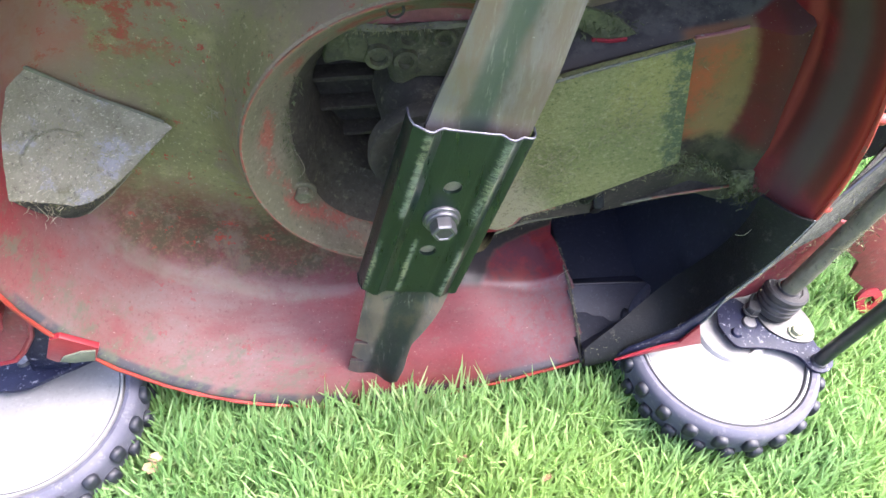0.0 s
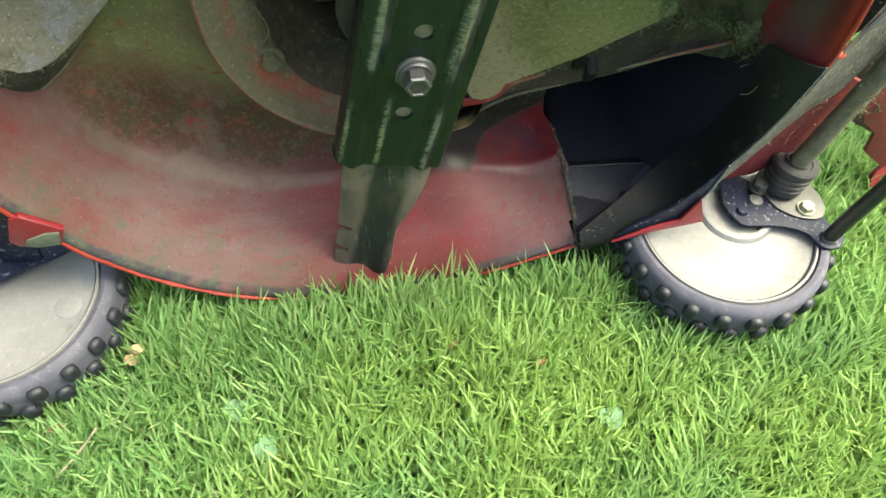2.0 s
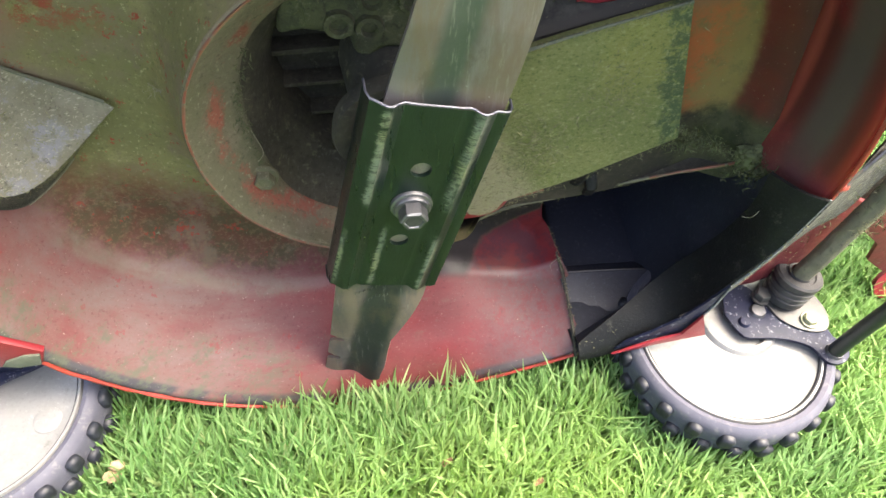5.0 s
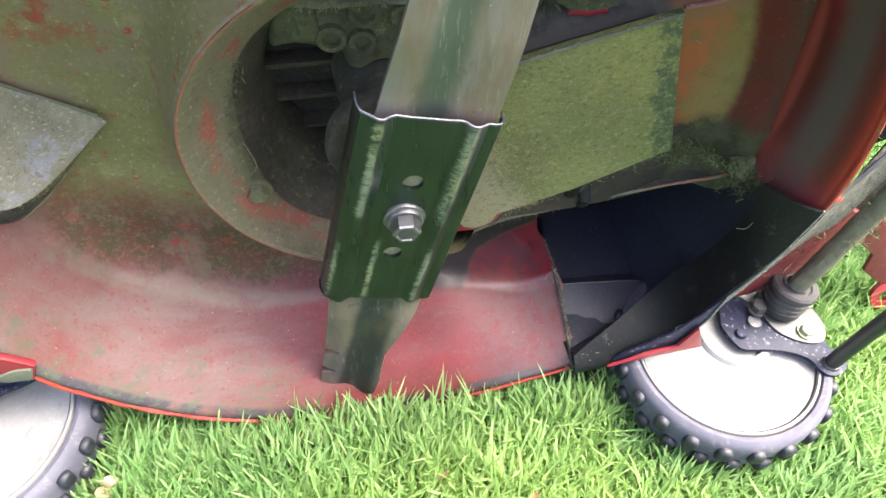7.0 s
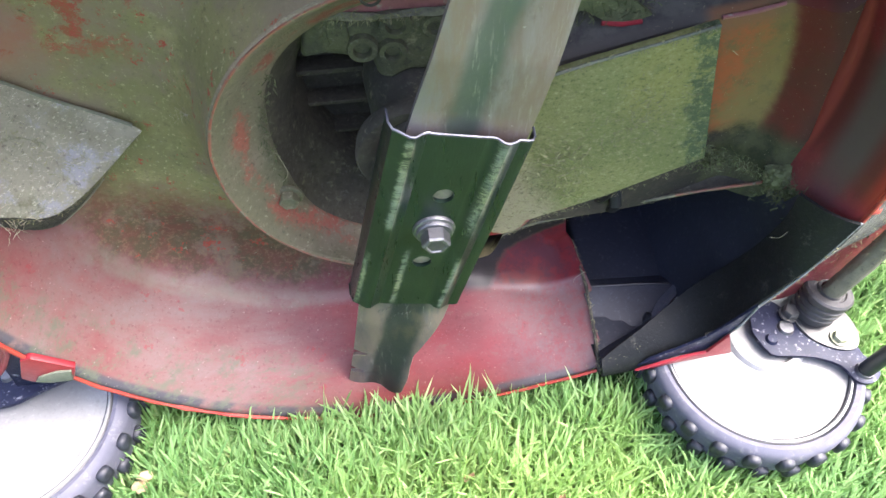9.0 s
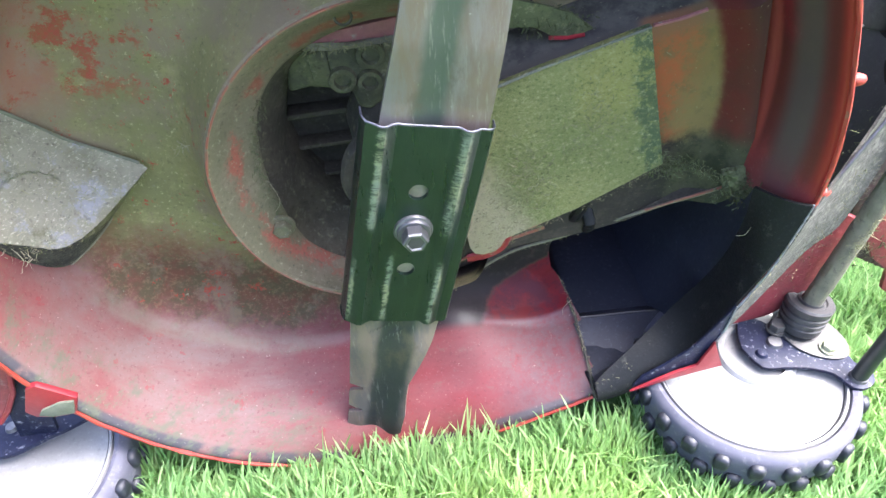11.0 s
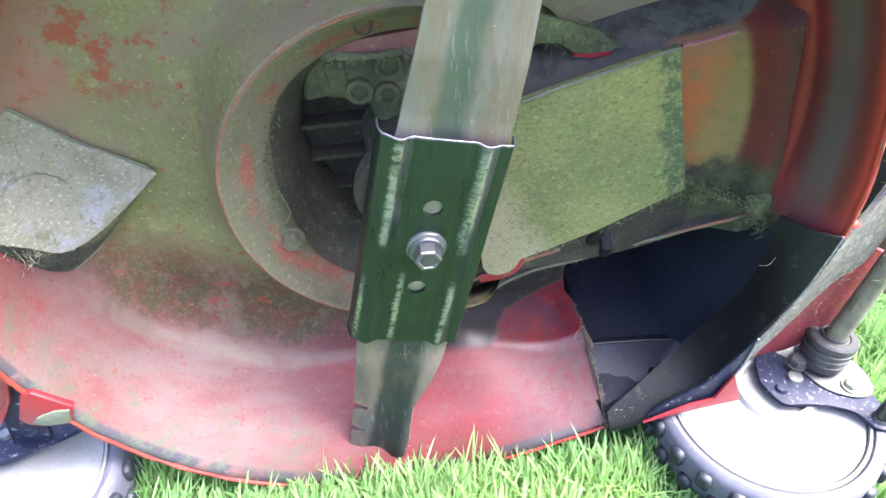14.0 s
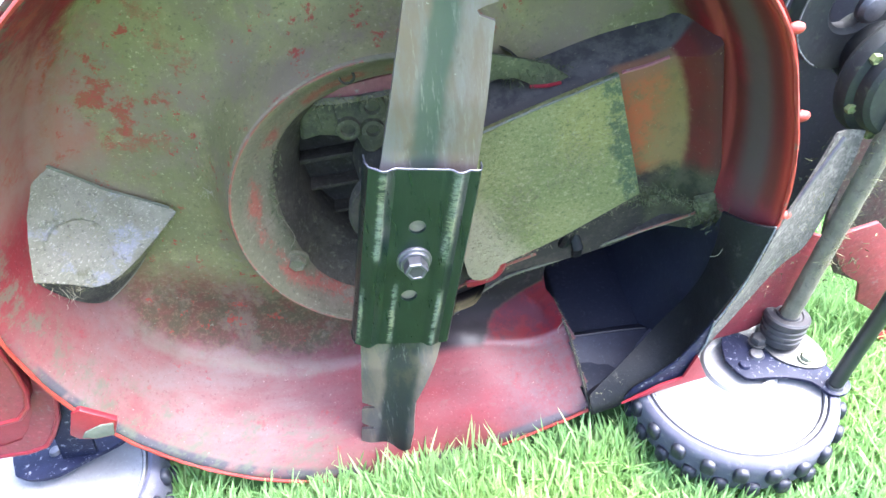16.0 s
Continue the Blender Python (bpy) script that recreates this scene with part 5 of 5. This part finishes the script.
for hu, hv, hr in HOLES:
    ring, box = [], []
    for k in range(24):
        t = 2 * math.pi * k / 24
        c, s = math.cos(t), math.sin(t)
        f = .012 / max(abs(c), abs(s))
        ring.append(bm.verts.new(on_blade(hu + hr * s, hv + hr * c, yc)))
        box.append(bm.verts.new(on_blade(hu + f * s, f * c, yc)))
    for k in range(24):
        j = (k + 1) % 24
        bm.faces.new((ring[k], ring[j], box[j], box[k]))
    deep = [bm.verts.new(v.co + Vector((0, .0032, 0))) for v in ring]
    for k in range(24):
        j = (k + 1) % 24
        bm.faces.new((ring[k], deep[k], deep[j], ring[j]))
stiff = part("stiffener_plate", bm, "blade", mower, "dark green folded stiffener, paint rubbed on its ribs")
# bright worn end of the stiffener
prof = PROFILE + RIGHT
part("worn_end", tube([on_blade(U1 + .0006, v, Y0 + y + .0010) for v, y in prof], .0008, 6), "bright", stiff, "bare shiny cut end")
part("cut_end", tube([on_blade(U0 - .0004, v, Y0 + y + .0012) for v, y in prof], .0011, 6), "blade", stiff)
for hu, hv, hr in HOLES:
    part("hole_dust", lathe([(0, .0008), (hr * .7, .0006), (hr * 1.1, 0)], at_y(*on_blade(hu, hv, .0226)), 20), "rod", stiff)
bm = lathe([(0, 0), (.0142, 0), (.0143, .001), (.0137, .0024), (.0122, .003), (.0122, .0046), (.0115, .0056), (.0, .0056)], at_y(-.0005, Y0 + .0014, .296), 40)
washer = part("washer", bm, "zinc", blade, "zinc spring washer")
hex_bolt("blade_bolt", -.0003, Y0 - .0042, .2965, .0096, .0098, "zinc", blade, label="worn hex bolt head")

# dark disc added for the shade inside the bolt head's hollow
part("bolt_recess_shade", lathe([(0, .0002), (.0050, .0002), (.0062, 0)], at_y(-.0003, Y0 - .0042 - .0088, .2965), 20), "bush", blade)

# tufts of clippings felted onto edges
def tuft(centre, spread, count, length, seed, lift=1.0, material="tuft", width=.00042):
    rng = random.Random(seed)
    bm = bmesh.new()
    for _ in range(count):
        p = Vector(centre) + Vector((rng.gauss(0, spread[0]), rng.gauss(0, spread[1]), rng.gauss(0, spread[2])))
        d = Vector((rng.gauss(0, 1), rng.gauss(-.3, .6) * lift, rng.gauss(-.4, 1))).normalized() * length * rng.uniform(.5, 1.3)
        w = d.cross(Vector((rng.gauss(0, 1), rng.gauss(0, 1), rng.gauss(0, 1)))).normalized() * width
        m = p + d * .5 + Vector((rng.gauss(0, .002), rng.gauss(0, .002), rng.gauss(0, .002)))
        vs = [bm.verts.new(q) for q in (p - w, p + w, m + w, m - w, p + d)]
        bm.faces.new(vs[:4])
        bm.faces.new((vs[3], vs[2], vs[4]))
    return tagged(new("clipping_tuft", mesh_of("clipping_tuft", bm, material)), "tuft of dried grass clippings felted onto the deck", "grass clippings", "", "stuff")


def fringe(points, spread, count, length, seed, material="fibre", width=.0003, down=-.4):
    """Short fibres felted along an edge."""
    rng = random.Random(seed)
    line = curve(points, 60)
    bm = bmesh.new()
    for _ in range(count):
        p = line[rng.randrange(60)].lerp(line[rng.randrange(60)], .03) + Vector((rng.gauss(0, spread), rng.gauss(0, spread * .5), rng.gauss(0, spread)))
        d = Vector((rng.gauss(0, 1), rng.gauss(-.5, .5), rng.gauss(down, .9))).normalized() * length * rng.uniform(.4, 1.4)
        w = d.cross(Vector((rng.gauss(0, 1), rng.gauss(0, 1), rng.gauss(0, 1)))).normalized() * width
        vs = [bm.verts.new(q) for q in (p - w, p + w, p + d * .6 + w, p + d * .6 - w, p + d)]
        bm.faces.new(vs[:4])
        bm.faces.new((vs[3], vs[2], vs[4]))
    return tagged(new("clipping_fringe", mesh_of("clipping_fringe", bm, material)), "fringe of dried clippings felted along an edge", "grass clippings", "", "stuff")


fringe([(.066, .070, .208), (.10, .070, .230), (.15, .070, .251), (.208, .070, .2835)], .0016, 260, .0024, 31, width=.0002, down=0.0)
fringe([(.060, .0698, .369), (.10, .0698, .383), (.14, .0698, .394), (.175, .0698, .405)], .0010, 200, .003, 32)
fringe([(.035, .0995, .132), (.066, .0985, .160), (.098, .0965, .180), (.134, .0945, .190), (.169, .0915, .202), (.216, .0825, .224)], .0012, 260, .0026, 33, width=.0002, down=0.0)
fringe([(.158, -.002, .066), (.158, .03, .0825), (.157, .077, .097), (.153, .120, .104)], .0014, 160, .0028, 34, width=.0002)
fringe([(.160, -.001, .078), (.176, .004, .086), (.198, .010, .098)], .0060, 300, .003, 35, width=.0002)
fringe([(-.200, .117, .302), (-.226, .102, .284), (-.252, .083, .272), (-.270, .068, .277), (-.296, .052, .306)], .0016, 200, .0028, 36, width=.0002, down=0.0)
fringe([(.266, -.004, .180), (.278, -.004, .215), (.290, -.003, .262)], .0012, 160, .003, 37)
fringe([(.300, .004, .190), (.330, .014, .250), (.352, .025, .320)], .0080, 240, .003, 38, width=.00013)
fringe([(.374, .017, .200), (.384, .019, .270), (.394, .020, .340)], .0030, 260, .006, 39, width=.0002)
fringe([(.196, .074, .300), (.214, .074, .284), (.240, .066, .276), (.268, .056, .268)], .0030, 420, .005, 40, "tuft")
fringe([(-.104, .098, .250), (-.110, .099, .290), (-.110, .099, .325), (-.098, .098, .365)], .0030, 260, .004, 41, "tuft")
fringe([(-.060, .1145, .392), (-.030, .1135, .392), (.0, .1135, .392)], .0018, 160, .004, 42)
tuft((.279, .046, .262), (.004, .004, .005), 420, .008, 1)
tuft((.216, .074, .277), (.008, .003, .003), 160, .008, 2)
tuft((.270, .054, .262), (.007, .004, .006), 380, .004, 12)
tuft((.095, .0696, .282), (.015, .0004, .022), 420, .0042, 13, .12, "fibre", .0003)
tuft((.146, .0696, .330), (.018, .0004, .020), 380, .0035, 14, .12, "fibre", .00025)
tuft((-.255, .089, .320), (.018, .003, .018), 120, .004, 15, .2, "fibre", .0002)
tuft((-.12, .1255, .44), (.06, .0008, .05), 90, .004, 16, .2, "fibre", .0003)
tuft((.115, .099, .402), (.012, .001, .005), 260, .006, 3)
tuft((-.288, .066, .283), (.010, .004, .006), 60, .010, 5, 1.0, "straw", .0003)
tuft((.383, .027, .25), (.004, .003, .05), 120, .006, 6)
tuft((.335, .028, .27), (.012, .001, .035), 120, .005, 7)
tuft((.43, .051, .165), (.015, .001, .015), 60, .006, 8)

tuft((-0.161, 0.110, 0.327), (.004, .002, .002), 26, .010, 21, .4, "straw", .0002)

# caked clumps at the corner of the chute
def clump(centre, size, seed):
    bm = bmesh.new()
    bmesh.ops.create_icosphere(bm, subdivisions=4, radius=1.0)
    for v in bm.verts:
        k = 1 + .30 * noise.noise(v.co * 1.3 + Vector((seed, 0, 0))) + .16 * noise.noise(v.co * 4.5 + Vector((0, seed, 0))) + .10 * noise.noise(v.co * 11 + Vector((0, seed, 0)))
        v.co = Vector(centre) + Vector((v.co.x * size[0], v.co.y * size[1], v.co.z * size[2])) * k
    return tagged(new("caked_clump", mesh_of("caked_clump", bm, "cake")), "clump of damp caked clippings in the deck corner", "grass clippings")


clump((.279, .047, .258), (.006, .007, .012), 7)

clump((.270, .060, .268), (.013, .009, .012), 3)

# dry fibres caught in the deck
FIBRES = [((-.166, .112, .331), (-.159, .109, .326), (-.150, .104, .321)), ((-.107, .104, .290), (-.100, .095, .276), (-.106, .098, .262)),
          ((.262, .026, .236), (.2665, .022, .240), (.270, .022, .249)), ((.150, .085, .083), (.146, .083, .100), (.152, .079, .118)),
          ((-.288, .058, .292), (-.284, .056, .282), (-.290, .060, .272))]
for pts in FIBRES:
    tagged(new("dry_fibre", mesh_of("dry_fibre", tube(curve(pts, 10), .00024, 5), "straw")), "dry grass fibre stuck inside the mower deck", "grass fibre")
rows = [[(-.305 + .025 * s, .113 - .004 * math.sin(s * 3), .377 - .005 * s + w * (.006 * math.sin(math.pi * (.1 + .85 * s)))) for s in [i / 10 for i in range(11)]] for w in (-1, 0, 1)]
thing("dry_leaf", sheet(rows, .0006), "yellowleaf", "yellowed dry leaf stuck inside the deck", "leaf")


# ---- grass ----
def lawn(name, seed, box, count, height, width, keep, label):
    rng = np.random.default_rng(seed)
    x = rng.uniform(box[0], box[1], count)
    y = rng.uniform(box[2], box[3], count)
    ok = keep(x, y)
    x, y = x[ok], y[ok]
    n = len(x)
    patch = 0.5 + 0.5 * np.sin(x * 23 + 3 * np.sin(y * 17)) * np.sin(y * 29 + 2 * np.sin(x * 13))
    h = height * rng.uniform(.55, 1.20, n) * (.85 + .3 * patch)
    h = np.where((y > -.03) & (x > -.24) & (x < .27), h * .60, h)
    lean = np.where(rng.random(n) < .50, rng.normal(1.45, .85, n), rng.uniform(-3.14, 3.14, n))
    bend = rng.uniform(.05, .85, n) ** 1.2 * h
    w = width * rng.uniform(.6, 1.3, n)
    dx, dy = np.cos(lean), np.sin(lean)
    turn = np.where(rng.random(n) < .6, rng.normal(0, .6, n), lean + np.pi / 2 + rng.normal(0, .5, n))
    px, py = np.cos(turn), np.sin(turn)
    verts = np.empty((n, 9, 3))
    for k, (s, ws) in enumerate(((0, .80), (.35, 1.0), (.65, .95), (.90, .74))):
        cx, cy = x + dx * bend * s ** 1.8, y + dy * bend * s ** 1.8
        cz = h * (s - .18 * s * s * (bend / h)) - .004
        for q, sg in ((0, -1), (1, 1)):
            verts[:, 2 * k + q, 0] = cx + px * w * ws * sg / 2
            verts[:, 2 * k + q, 1] = cy + py * w * ws * sg / 2
            verts[:, 2 * k + q, 2] = cz
    verts[:, 8, 0], verts[:, 8, 1], verts[:, 8, 2] = x + dx * bend, y + dy * bend, h * (1 - .18 * bend / h) - .004
    quads = np.array([[0, 1, 3, 2], [2, 3, 5, 4], [4, 5, 7, 6]])
    base = (np.arange(n) * 9)[:, None]
    q = (base[:, :, None] + quads[None]).reshape(-1, 4)
    t = base + np.array([[6, 7, 8]])
    me = bpy.data.meshes.new(name)
    me.from_pydata(verts.reshape(-1, 3), [], q.tolist() + t.tolist())
    me.materials.append(M["grass"])
    me.polygons.foreach_set("use_smooth", np.ones(len(me.polygons), bool))
    return tagged(new(name, me), label, "grass", "", "stuff")


def clear(x, y):
    """Where blades may stand: not under the deck or the wheels."""
    deck_low = ((y > .002) & (y < .45) & (x > -.235) & (x < .262)) | ((y > .03) & (y < .36) & (x > .2) & (x < .345))
    w1 = (x - .303) ** 2 + (y + .006) ** 2 < .098 ** 2
    w2 = (x + .372) ** 2 + (y - .006) ** 2 < .098 ** 2
    return ~(deck_low | w1 | w2)


lawn("lawn_grass", 3, (-.75, .85, -.62, .12), 190000, .062, .0023, clear, "dense fresh green lawn grass blades")
lawn("lawn_grass", 4, (-1.6, 2.4, .12, 2.2), 70000, .055, .0036, clear, "green lawn grass behind the mower")
lawn("lawn_grass", 5, (.85, 2.4, -.9, .12), 12000, .055, .0046, clear, "green lawn grass beside the mower")
lawn("lawn_grass", 6, (-2.2, -.75, -.9, .6), 12000, .055, .0046, clear, "green lawn grass in front of the mower")
lawn("lawn_grass", 7, (-.75, .85, -1.6, -.62), 12000, .05, .0046, clear, "green lawn grass near the viewer")

# fragments in the grass
for k, (x, y, z, r) in enumerate(((-.263, -.057, .053, .0065), (-.259, -.049, .057, .0055))):
    bm = bmesh.new()
    bmesh.ops.create_icosphere(bm, subdivisions=2, radius=r, matrix=pose(x, y, z, 20 * k, 30, 10) @ Matrix.Diagonal((1.2, .8, .6, 1)))
    for v in bm.verts:
        v.co += Vector((noise.noise(v.co * 300), noise.noise(v.co * 280), noise.noise(v.co * 310))) * r * .3
    thing("dry_petal", bm, "stone", "pale dry petal fragment lying on the grass", "petal", group="fragments in the grass")
for pts in (((-.318, -.150, .048), (-.300, -.132, .052), (-.286, -.116, .058)), ((-.20, -.17, .04), (-.185, -.19, .042), (-.175, -.205, .04))):
    thing("dry_stalk", tube(curve(pts, 8), .0011, 6), "straw", "dry straw stalk lying in the grass", "stalk")


def clover(x, y, z, r, turn):
    """A low leaf of three rounded leaflets."""
    bm = bmesh.new()
    for k in range(3):
        a = radians(turn + 120 * k)
        c = Vector((x + r * .8 * math.cos(a), y + r * .8 * math.sin(a), z))
        ring = [bm.verts.new(c + Vector((r * math.cos(t) * (1 - .12 * math.cos(2 * (t - a))), r * math.sin(t), .0012 * math.cos(2 * t)))) for t in (2 * math.pi * i / 14 for i in range(14))]
        mid = bm.verts.new(c + Vector((0, 0, -.0015)))
        for i in range(14):
            bm.faces.new((mid, ring[i], ring[(i + 1) % 14]))
    thing("clover_leaf", bm, "clover", "grey-green clover leaf low in the grass", "leaf", group="clover in the grass")


for x, y, turn in ((-.173, -.113, 20), (-.150, -.150, 70), (.150, -.165, 40)):
    clover(x, y, .047, .0065, turn)
for x, y in ((.018, -.084), (.095, -.111), (-.329, -.112)):
    bm = sheet([[Vector((x + .0035 * i - .001 * j, y + .0025 * j + .001 * i, .048 + .0015 * math.sin(i + j * 2))) for i in range(4)] for j in range(3)], .0006)
    thing("brown_leaf", bm, "dryleaf", "small brown dead leaf scrap in the grass", "leaf", group="fragments in the grass")
